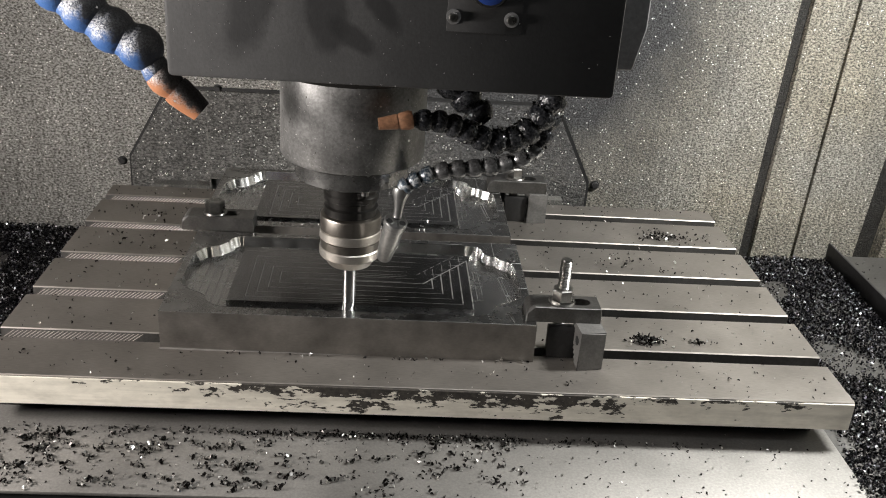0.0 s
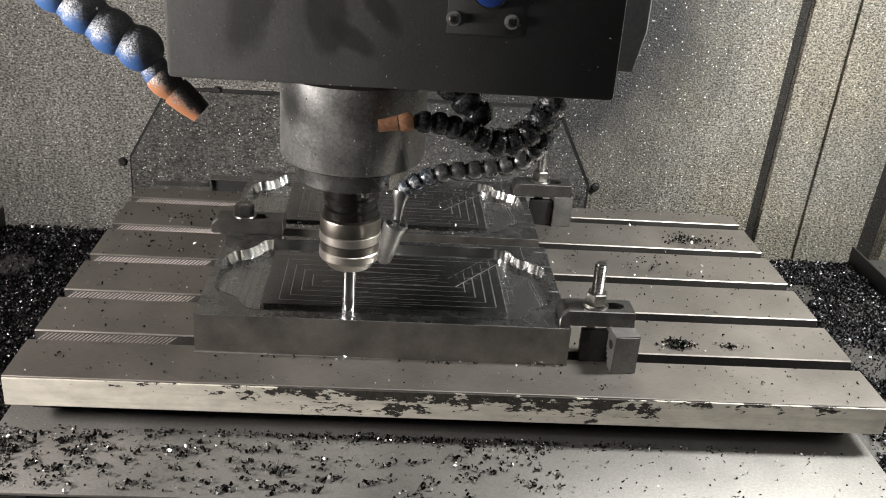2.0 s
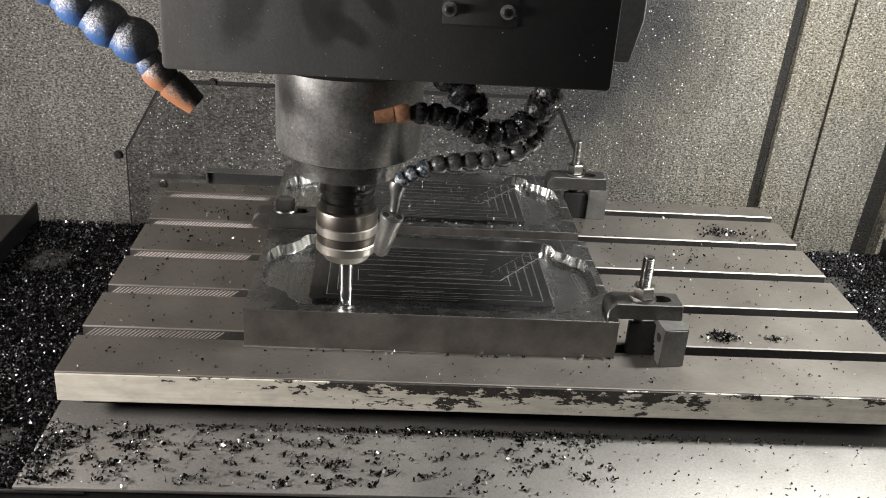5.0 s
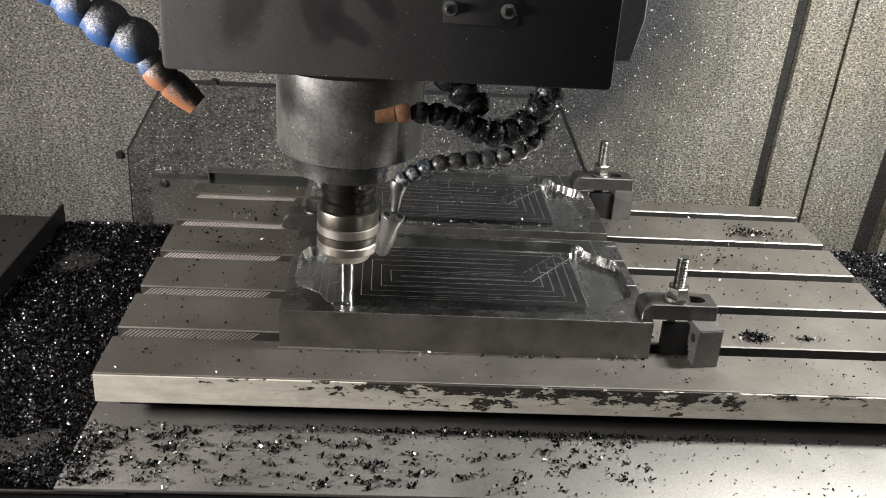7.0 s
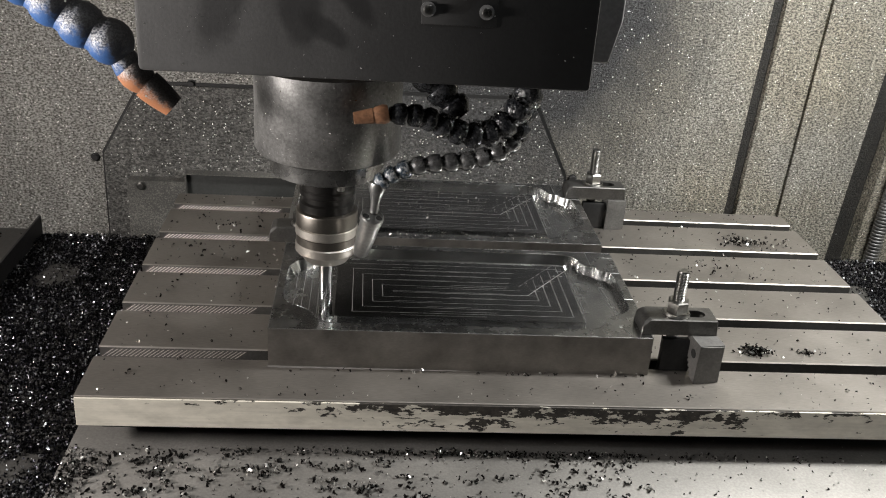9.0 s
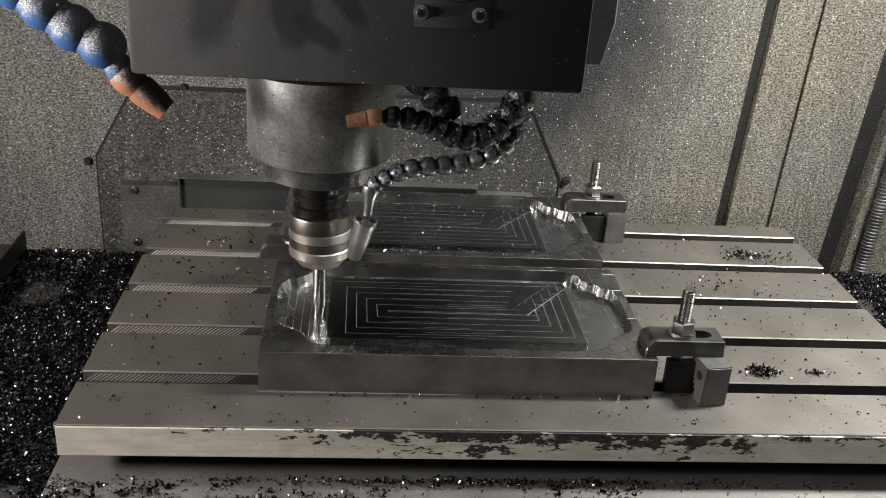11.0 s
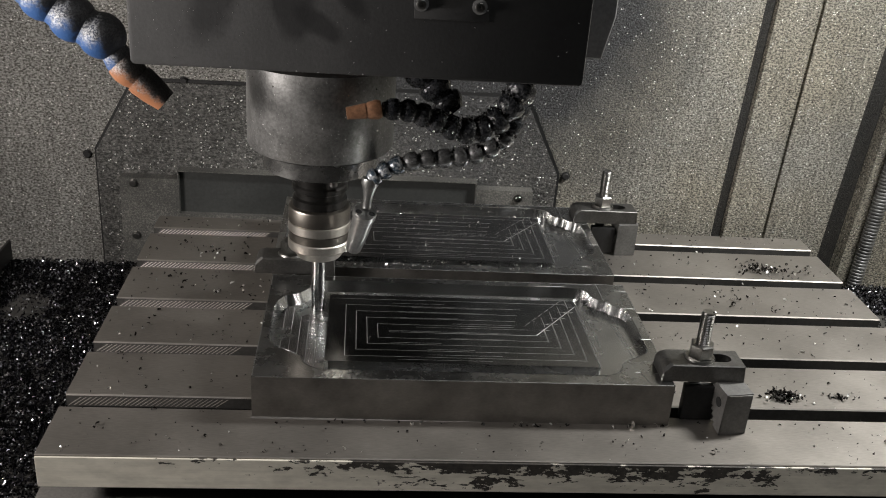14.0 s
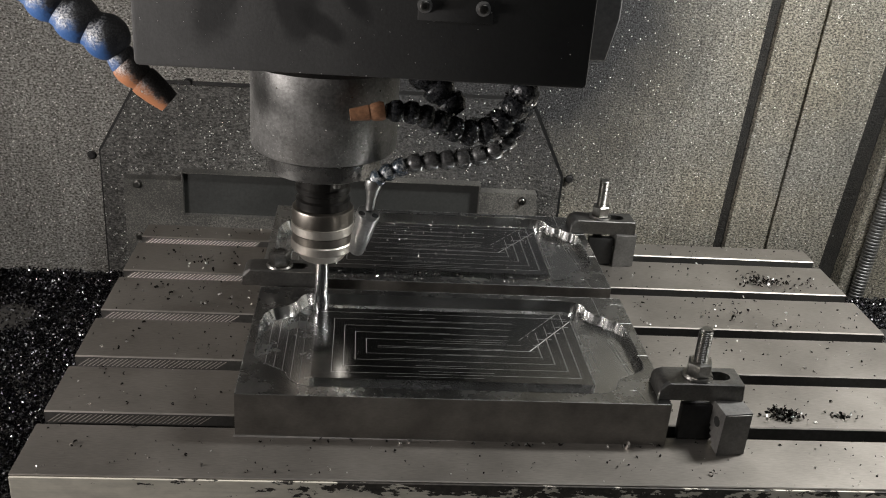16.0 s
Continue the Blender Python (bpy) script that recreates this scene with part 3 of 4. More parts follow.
def bead(name, p, q, r, material, parent):
    """One ball-and-socket link of a hose, from p to q."""
    h = (Vector(q) - Vector(p)).length
    prof = [(0, -0.15 * h), (0.64 * r, -0.15 * h), (0.70 * r, 0.0), (0.93 * r, 0.05 * h), (1.0 * r, 0.16 * h), (1.0 * r, 0.50 * h), (0.92 * r, 0.68 * h), (0.74 * r, 0.82 * h), (0.66 * r, 1.0 * h), (0, 1.0 * h)]
    return part(name, lathe(prof, 28, aim(p, q)), material, parent)


def left_hose():
    thing = tagged(new("coolant_hose"), "blue jointed coolant hose with an orange nozzle, powdered with swarf", "coolant hose", "coolant hoses")
    y = -0.24
    pts = [(-0.415, 0.453), (-0.389, 0.435), (-0.3640, 0.4160), (-0.3398, 0.3977), (-0.3152, 0.3797), (-0.2898, 0.3650)]
    for a, b in zip(pts, pts[1:]):
        p, q = (a[0], y, a[1]), (b[0], y, b[1])
        h = (Vector(q) - Vector(p)).length
        prof = [(0, 0.0), (0.0150, 0.0), (0.0176, 0.006), (0.0182, h - 0.0125)]
        prof += [(0.0222 * math.cos(radians(k)), h + 0.0222 * math.sin(radians(k))) for k in (-27, -15, 0, 18, 36, 54, 70)] + [(0, h + 0.0222)]
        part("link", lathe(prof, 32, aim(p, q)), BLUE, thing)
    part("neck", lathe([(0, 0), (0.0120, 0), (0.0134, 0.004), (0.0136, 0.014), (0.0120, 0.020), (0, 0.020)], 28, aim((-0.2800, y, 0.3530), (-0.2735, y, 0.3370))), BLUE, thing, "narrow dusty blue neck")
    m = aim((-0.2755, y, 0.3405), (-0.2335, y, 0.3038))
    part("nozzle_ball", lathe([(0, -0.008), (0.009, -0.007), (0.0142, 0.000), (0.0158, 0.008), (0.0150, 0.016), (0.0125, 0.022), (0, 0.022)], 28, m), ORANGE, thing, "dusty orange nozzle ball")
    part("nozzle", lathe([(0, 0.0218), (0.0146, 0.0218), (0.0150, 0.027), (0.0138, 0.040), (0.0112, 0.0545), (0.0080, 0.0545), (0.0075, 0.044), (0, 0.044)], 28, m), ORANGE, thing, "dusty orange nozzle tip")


left_hose()


def chain(thing, pts, y0, y1, r0, r1, material):
    n = len(pts) - 1
    for i in range(n):
        a, b = pts[i], pts[i + 1]
        ya, yb = y0 + (y1 - y0) * i / n, y0 + (y1 - y0) * (i + 1) / n
        bead("link", (a[0], ya, a[1]), (b[0], yb, b[1]), r0 + (r1 - r0) * i / n, material(i), thing)


def spray_hoses():
    low = tagged(new("coolant_hose"), "blue-black jointed hose caked with swarf, with a steel nozzle", "coolant hose", "coolant hoses")
    pts = [(0.1260, 0.368), (0.1250, 0.347), (0.1230, 0.3259), (0.1200, 0.3080), (0.1165, 0.2910), (0.1093, 0.2740), (0.0980, 0.2618), (0.0826, 0.2545), (0.0660, 0.2500), (0.0490, 0.2478), (0.0320, 0.2465), (0.0150, 0.2448), (-0.0010, 0.2410), (-0.0150, 0.2358), (-0.0260, 0.2292), (-0.0345, 0.2225)]
    chain(low, pts, -0.19, -0.215, 0.0118, 0.0094, lambda i: BLUEGREY if i > 11 else SILVERED if i > 4 else GRIME)
    top, mid, end = (-0.0335, -0.214, 0.2245), (-0.0378, -0.2225, 0.1905), (-0.0500, -0.2020, 0.1345)
    part("nozzle_stem", lathe([(0, 0), (0.0088, 0), (0.0092, 0.006), (0.0070, 0.012), (0.0052, 0.020), (0.0046, 0.033), (0, 0.033)], 24, aim(top, (mid[0] + 0.001, mid[1] + 0.005, mid[2]))), NOZZLE_STEEL, low, "bright steel stem")
    m = aim(mid, end)
    body = part("nozzle_body", lathe([(0, 0), (0.0118, 0), (0.0126, 0.001), (0.0126, 0.007), (0.0113, 0.0085), (0.0108, 0.030), (0.0082, 0.0565), (0.0074, 0.0580), (0.005, 0.0580), (0.0046, 0.048), (0, 0.048)], 32, m), NOZZLE_STEEL, low, "scuffed steel nozzle body")
    for dx in (-0.0072, 0.0072):
        hole = m.inverted().to_3x3() @ Vector((dx, -0.0035, 0.0))
        spot = m @ Matrix.Translation((hole.x, hole.y, 0))
        part("bore", lathe([(0.0036, 0.001), (0.0036, -0.0010), (0.0046, -0.0010), (0.0046, 0.001)], 16, spot), NOZZLE_STEEL, body, "raised rim of a bore")
        # flat black disc stands for the shade down the bore
        part("bore_hole", lathe([(0, -0.0006), (0.0036, -0.0006)], 16, spot), GAP_BLACK, body, "dark bore in the nozzle body")
    up = tagged(new("coolant_hose"), "black jointed hose caked with swarf, with a copper nozzle", "coolant hose", "coolant hoses")
    pts = [(0.1260, 0.372), (0.1240, 0.352), (0.1195, 0.3325), (0.1110, 0.3150), (0.0990, 0.2985), (0.0850, 0.2870), (0.0680, 0.2830), (0.0510, 0.2855), (0.0350, 0.2925), (0.0200, 0.3000), (0.0060, 0.3055), (-0.0090, 0.3080), (-0.0245, 0.3085)]
    chain(up, pts, -0.20, -0.245, 0.0165, 0.0104, lambda i: GRIME)
    m = aim((-0.0265, -0.246, 0.3090), (-0.0600, -0.250, 0.3040))
    part("nozzle_ball", lathe([(0, 0), (0.0088, 0), (0.0098, 0.004), (0.0085, 0.012), (0.0068, 0.0155), (0, 0.0155)], 24, m), COPPER, up, "dirty copper nozzle")
    part("nozzle", lathe([(0, 0.0154), (0.0078, 0.0154), (0.0060, 0.034), (0.0042, 0.034), (0.004, 0.026), (0, 0.026)], 24, m), COPPER, up, "dirty copper nozzle")
    top = tagged(new("coolant_hose"), "short swarf-caked black hose under the head", "coolant hose", "coolant hoses")
    pts = [(-0.0120, 0.352), (0.0080, 0.340), (0.0240, 0.326), (0.0380, 0.311), (0.0500, 0.297)]
    chain(top, pts, -0.19, -0.20, 0.0185, 0.0160, lambda i: GRIME)


spray_hoses()

# ---- sliding table; all that stands on it shares its slide
SLOTS = (-0.1585, -0.0498, 0.0600, 0.1715, 0.2825)
ZT, ZF = 0.0495, 0.0372
moving = []


def milling_table():
    thing = tagged(new("milling_table"), "grey steel T-slotted milling table with chipped cream front", "milling table")
    w, c, prof = 0.0106, 0.0014, [(-0.25, -0.036)]
    prof += [(-0.25, -0.0008), (-0.2492, 0.0)]
    for s in SLOTS:
        prof += [(s - w - c, 0.0), (s - w, -c), (s - w, -0.014), (s - 0.017, -0.014), (s - 0.017, -0.029), (s + 0.017, -0.029), (s + 0.017, -0.014), (s + w, -0.014), (s + w, -c), (s + w + c, 0.0)]
    prof += [(0.336, 0.0), (0.336, -0.036)]
    bm = slab([prof], -0.5, 0.5)
    bmesh.ops.transform(bm, matrix=Matrix(((0, 0, 1, 0), (1, 0, 0, 0), (0, 1, 0, 0), (0, 0, 0, 1))), verts=bm.verts[:])
    top = part("tabletop", bm, TABLE_STEEL, thing, smooth=False)
    # slot walls and floors take this darker steel: their shade is in the colour
    top.data.materials.append(COVER_AND_SLOT_SHADE)
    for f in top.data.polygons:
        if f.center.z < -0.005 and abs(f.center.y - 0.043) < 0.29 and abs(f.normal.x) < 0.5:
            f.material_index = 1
    part("front_face", box(-0.4995, -0.2525, -0.0362, 0.4995, -0.2502, -0.0016, 0.0006), PAINT, thing, "chipped cream painted front edge", smooth=False)
    # slanting tool marks on the far walls of the slots
    for s in SLOTS:
        bm = bmesh.new()
        for i in range(30):
            x0 = -0.4850 + 0.0052 * i
            v = [bm.verts.new(p) for p in ((x0, s + w, -0.0030), (x0 + 0.0016, s + w, -0.0030), (x0 + 0.0008, s + w - 0.00025, -0.0030), (x0 - 0.0130, s + w, -0.0128), (x0 - 0.0114, s + w, -0.0128), (x0 - 0.0122, s + w - 0.00025, -0.0128))]
            for f in ((0, 2, 5, 3), (2, 1, 4, 5), (0, 1, 2), (3, 5, 4)):
                bm.faces.new([v[k] for k in f])
        tagged(part("slot_scoring", bm, TABLE_STEEL, thing, "slanting tool marks in a slot", smooth=False), kind="stuff")
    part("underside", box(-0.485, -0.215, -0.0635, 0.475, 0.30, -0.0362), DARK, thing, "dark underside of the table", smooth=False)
    part("apron", box(-0.511, -0.3665, -0.0685, 0.4940, -0.10, -0.0640, 0.0012), APRON_STEEL, thing, "flat steel apron strewn with swarf")
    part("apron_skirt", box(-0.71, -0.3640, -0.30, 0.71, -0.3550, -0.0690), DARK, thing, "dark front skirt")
    for s in (-1, 1):
        x0, x1 = sorted((s * 0.44, s * 0.712))
        part("way_cover", box(x0, -0.3660, -0.0730, x1, 0.312, -0.0690, 0.001), COVER_AND_SLOT_SHADE, thing, "flat way cover under heaped swarf")
        part("rim", box(min(s * 0.7125, s * 0.7155), -0.3660, -0.0690, max(s * 0.7125, s * 0.7155), 0.312, -0.0370), DARK, thing, "thin dark rim of the way cover", smooth=False)
        x0, x1 = sorted((s * 0.716, s * 0.98))
        part("outer_cover", box(x0, -0.3660, -0.0700, x1, 0.312, -0.0600, 0.002), COVER_AND_SLOT_SHADE, thing, "raised outer way cover")
    moving.append(thing)


milling_table()

WAVE_LEFT = [(-0.235, -0.1660), (-0.2448, -0.1625), (-0.2540, -0.1535), (-0.2601, -0.1395), (-0.2769, -0.1271), (-0.2900, -0.1170), (-0.2935, -0.1080), (-0.2950, -0.080), (-0.2952, -0.045), (-0.2945, -0.028), (-0.2905, -0.0150), (-0.284, -0.0060), (-0.2733, -0.0008), (-0.2640, 0.0070), (-0.2575, 0.0175), (-0.2520, 0.0310), (-0.240, 0.0368)]
WAVE_RIGHT = [(0.058, 0.0374), (0.0660, 0.0360), (0.0745, 0.0335), (0.0812, 0.0290), (0.0838, 0.0210), (0.0858, 0.0130), (0.0905, 0.0072), (0.0980, 0.0032), (0.1025, 0.0000), (0.1062, -0.0052), (0.1110, -0.0092), (0.1172, -0.0120), (0.1206, -0.0190), (0.1226, -0.0300), (0.1233, -0.0950), (0.1226, -0.1080), (0.1195, -0.1170), (0.1059, -0.1271), (0.0891, -0.1395), (0.0830, -0.1535), (0.0738, -0.1625), (0.064, -0.1660)]


def ripple(line):
    """The scalloped cut of a pocket wall."""
    out, run = [], 0.0
    for i, p in enumerate(line):
        a, b = Vector(line[max(0, i - 1)]), Vector(line[min(len(line) - 1, i + 1)])
        d = (b - a).normalized()
        run += (Vector(p) - a).length if i else 0
        s = 0.0003 * math.sin(run * 420 + 9 * p[0]) if p[1] > -0.06 else 0
        out.append((p[0] - d.y * s, p[1] + d.x * s))
    return out


def ridge(x0, y0, x1, y1, z, bm, w=0.0010, h=0.0005):
    """A burr left by the cutter: a low three-sided ridge."""
    d = Vector((x1 - x0, y1 - y0, 0)).normalized()
    s = Vector((-d.y, d.x, 0)) * w / 2
    a, b = Vector((x0, y0, z)), Vector((x1, y1, z))
    up = Vector((0, 0, h))
    v = [bm.verts.new(p) for p in (a - s, a + s, a + up, b - s, b + s, b + up)]
    for f in ((0, 2, 5, 3), (2, 1, 4, 5), (1, 0, 3, 4), (0, 1, 2), (3, 5, 4)):
        bm.faces.new([v[k] for k in f])


def workpiece(x, y, label):
    thing = tagged(new("workpiece"), label, "workpiece", "mould blanks")
    outer = [(-0.3045, -0.184), (0.1335, -0.184), (0.1335, 0.0495), (-0.3045, 0.0495)]
    pocket = ripple(smooth_line(WAVE_LEFT, 8)) + ripple(smooth_line(WAVE_RIGHT, 8))
    island = [(-0.233, -0.149), (0.0615, -0.149), (0.0615, 0.002), (-0.233, 0.002)]
    # blank: bottom, sides and the rim round the pocket
    bm = bmesh.new()
    lo = fill([outer], 0.0002, bm)[0]
    hi, rim = fill([outer, pocket], ZT, bm)
    band(lo, hi, bm)
    edges = [e for e in bm.edges if set(e.verts) <= set(hi) and len(e.link_faces) == 2 and e.calc_face_angle(0) > 1]
    bmesh.ops.bevel(bm, geom=edges, offset=0.0008, segments=1, affect="EDGES")
    foot = [e for e in bm.edges if all(v.co.z < 0.001 for v in e.verts) and len(e.link_faces) == 2 and e.calc_face_angle(0) > 1]
    bmesh.ops.bevel(bm, geom=foot, offset=0.0016, segments=1, affect="EDGES")
    blank = part("blank", bm, BLOCK, thing, smooth=False)
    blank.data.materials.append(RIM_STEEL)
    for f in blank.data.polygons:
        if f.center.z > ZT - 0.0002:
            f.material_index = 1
    bm = bmesh.new()
    a = [bm.verts.new((px, py, ZT)) for px, py in pocket]
    n = len(pocket)
    lip, b = [], []
    for i, (xx, yy) in enumerate(pocket):
        d = (Vector(pocket[(i + 3) % n]) - Vector(pocket[i - 3])).normalized()
        near_end = min(1.0, min(i % (n // 2), n // 2 - 1 - i % (n // 2)) / 8)
        s = ((0.0055 if i < n // 2 else 0.0028) if yy > -0.022 else 0.0008) * near_end + 0.0004
        b.append(bm.verts.new((xx + d.y * s, yy - d.x * s, ZF - 0.0005)))
    band(a, b, bm)
    for i, (xx, yy) in enumerate(pocket):
        p, q = Vector(pocket[i - 1]), Vector(pocket[(i + 1) % n])
        d = (q - p).normalized()
        lip.append(bm.verts.new((xx - d.y * 0.0009, yy + d.x * 0.0009, ZT + 0.0003)))
    band(lip, a, bm)
    part("pocket_wall", bm, POLISHED, thing, "mirror-bright scalloped pocket wall", smooth=False)
    bm = bmesh.new()
    fill([pocket, island], ZF, bm)
    part("pocket_floor", bm, MILLED, thing, "bright milled pocket floor", smooth=False)
    bm = slab([island], ZF, ZT - 0.0006)
    bmesh.ops.bevel(bm, geom=[e for e in bm.edges if all(v.co.z > ZT - 0.001 for v in e.verts) and e.calc_face_angle(0) > 1], offset=0.0006, segments=1, affect="EDGES")
    upright = [e for e in bm.edges if abs(e.verts[0].co.x - e.verts[1].co.x) < 1e-5 and abs(e.verts[0].co.y - e.verts[1].co.y) < 1e-5 and abs(e.verts[0].co.z - e.verts[1].co.z) > 0.005]
    bmesh.ops.bevel(bm, geom=upright, offset=0.0022, segments=2, affect="EDGES")
    part("island", bm, ISLAND, thing, "dark raised island with cutter marks", smooth=False)
    # polished posts added so that the island's front corners show a highlight
    for cx in (-0.2312, 0.0597):
        part("corner", lathe([(0, ZF), (0.0026, ZF), (0.0026, ZT - 0.0009), (0, ZT - 0.0009)], 14, Matrix.Translation((cx, -0.1472, 0))), POLISHED, thing, "polished post for the highlight on the island's corner")
    # cutter marks: nested rectangles and the slanting lead-in
    bm, rng = bmesh.new(), random.Random(7)
    z = ZT - 0.0006
    for k in range(5):
        x0, y0, y1 = -0.2125 + 0.0120 * k, -0.1372 + 0.0132 * k, -0.0226 - 0.0147 * k
        if k < 4:
            ridge(x0, y0, x0 - 0.0008, y1, z, bm, 0.0008, 0.00025)
        ridge(x0, y1, -0.010 - 0.004 * k, y1 - 0.001, z, bm, 0.0005, 0.00010)
        ridge(x0, y0, 0.050 - 0.0118 * k, y0, z, bm, 0.0005, 0.00008)
    ridge(-0.2300, -0.0075, 0.0560, -0.0075, z, bm, 0.0005, 0.00010)
    for k in range(12):
        yy, xx = -0.142 + 0.0116 * k + rng.uniform(-0.002, 0.002), rng.uniform(-0.17, -0.08)
        ridge(xx, yy, xx + rng.uniform(0.05, 0.13), yy, z, bm, 0.0004, 0.00007)
    # upright passes under the slanting lead-in, and the broken ladder above it
    for k in range(5):
        xx = 0.0606 - 0.0119 * k
        ridge(xx + 0.0004, -0.1478 + 0.0125 * k, xx - 0.0006, -0.0116 - 0.0145 * k, z, bm, 0.0016, 0.0009)
        if k:
            ridge(xx + 0.0018, -0.0185 - 0.0145 * k + 0.012, xx + 0.0012, 0.0040 - 0.0145 * k + 0.012, z, bm, 0.0006, 0.0002)
            ridge(xx - 0.0060, -0.0120 - 0.0148 * k, xx + 0.0060, -0.0126 - 0.0148 * k, z, bm, 0.0005, 0.00016)
            ridge(xx - 0.0010, -0.0040 - 0.0148 * k + 0.006, xx + 0.0080, -0.0040 - 0.0148 * k + 0.0055, z, bm, 0.0005, 0.00016)
    ridge(0.0016, -0.0846, 0.0606, -0.0112, z, bm, 0.0011, 0.00022)
    for k in range(6):
        u, v = k / 6, (k + 0.66) / 6
        ridge(-0.0071 + 0.054 * u, -0.0611 + 0.0664 * u, -0.0071 + 0.054 * v, -0.0611 + 0.0664 * v, z, bm, 0.0005, 0.00008)
    marks = part("burr", bm, MARKS, thing, "bright cutter marks", smooth=False)
    tagged(marks, kind="stuff")
    # passes of the cutter on the pocket floor and scribed lines on the rim
    bm = bmesh.new()
    for x0, y0, x1, y1 in ((0.0690, -0.024, 0.0703, -0.100), (0.0745, -0.020, 0.0770, -0.085), (0.1010, -0.036, 0.1095, -0.108), (0.1050, -0.036, 0.1125, -0.104)):
        ridge(x0, y0, x1, y1, ZF, bm, 0.0009, 0.0003)
    for k in range(5):
        ridge(-0.2450 - 0.0095 * k, -0.142 + 0.008 * k, -0.2450 - 0.0095 * k, 0.004 - 0.005 * k, ZF, bm, 0.0006, 0.00012)
    for x0, y0, x1, y1 in ((0.0990, 0.004, 0.0985, 0.049), (0.0200, 0.0395, 0.0575, 0.0400), (0.0960, -0.1591, 0.1030, -0.1591), (0.1030, -0.1591, 0.1075, -0.180), (0.0962, -0.136, 0.0965, -0.1500),
                           (0.1216, -0.0878, 0.1330, -0.0872), (0.1190, -0.0140, 0.1330, -0.0138), (0.1150, 0.0200, 0.1200, -0.0060), (0.1180, 0.0330, 0.1330, 0.0325)):
        ridge(x0, y0, x1, y1, ZT, bm, 0.0009, 0.0003)
    for x0, y0, x1, y1 in ((-0.3035, -0.1835, 0.1325, -0.1835), (-0.3040, -0.183, -0.3040, 0.0485), (0.1330, -0.183, 0.1330, 0.0485), (-0.3035, 0.0490, 0.1325, 0.0490)):
        ridge(x0, y0, x1, y1, ZT - 0.0003, bm, 0.0012, 0.0004)
    scribes = part("scribe_line", bm, MARKS, thing, "bright scribed lines", smooth=False)
    tagged(scribes, kind="stuff")
    thing.location = (x, y, 0)
    moving.append(thing)


workpiece(0.0, 0.0, "steel mould blank being milled, with a wavy pocket round an island")
workpiece(-0.004, 0.2605, "finished steel mould blank with a wavy pocket, beside its twin")


def thread(r, z0, z1, m, bm, pitch=0.002):
    prof, z = [(0, z0), (r * 0.9, z0)], z0
    while z < z1 - pitch:
        prof += [(r, z + pitch * 0.35), (r, z + pitch * 0.55), (r * 0.86, z + pitch)]
        z += pitch
    prof += [(r * 0.8, z1), (0, z1)]
    return lathe(prof, 20, m, bm)


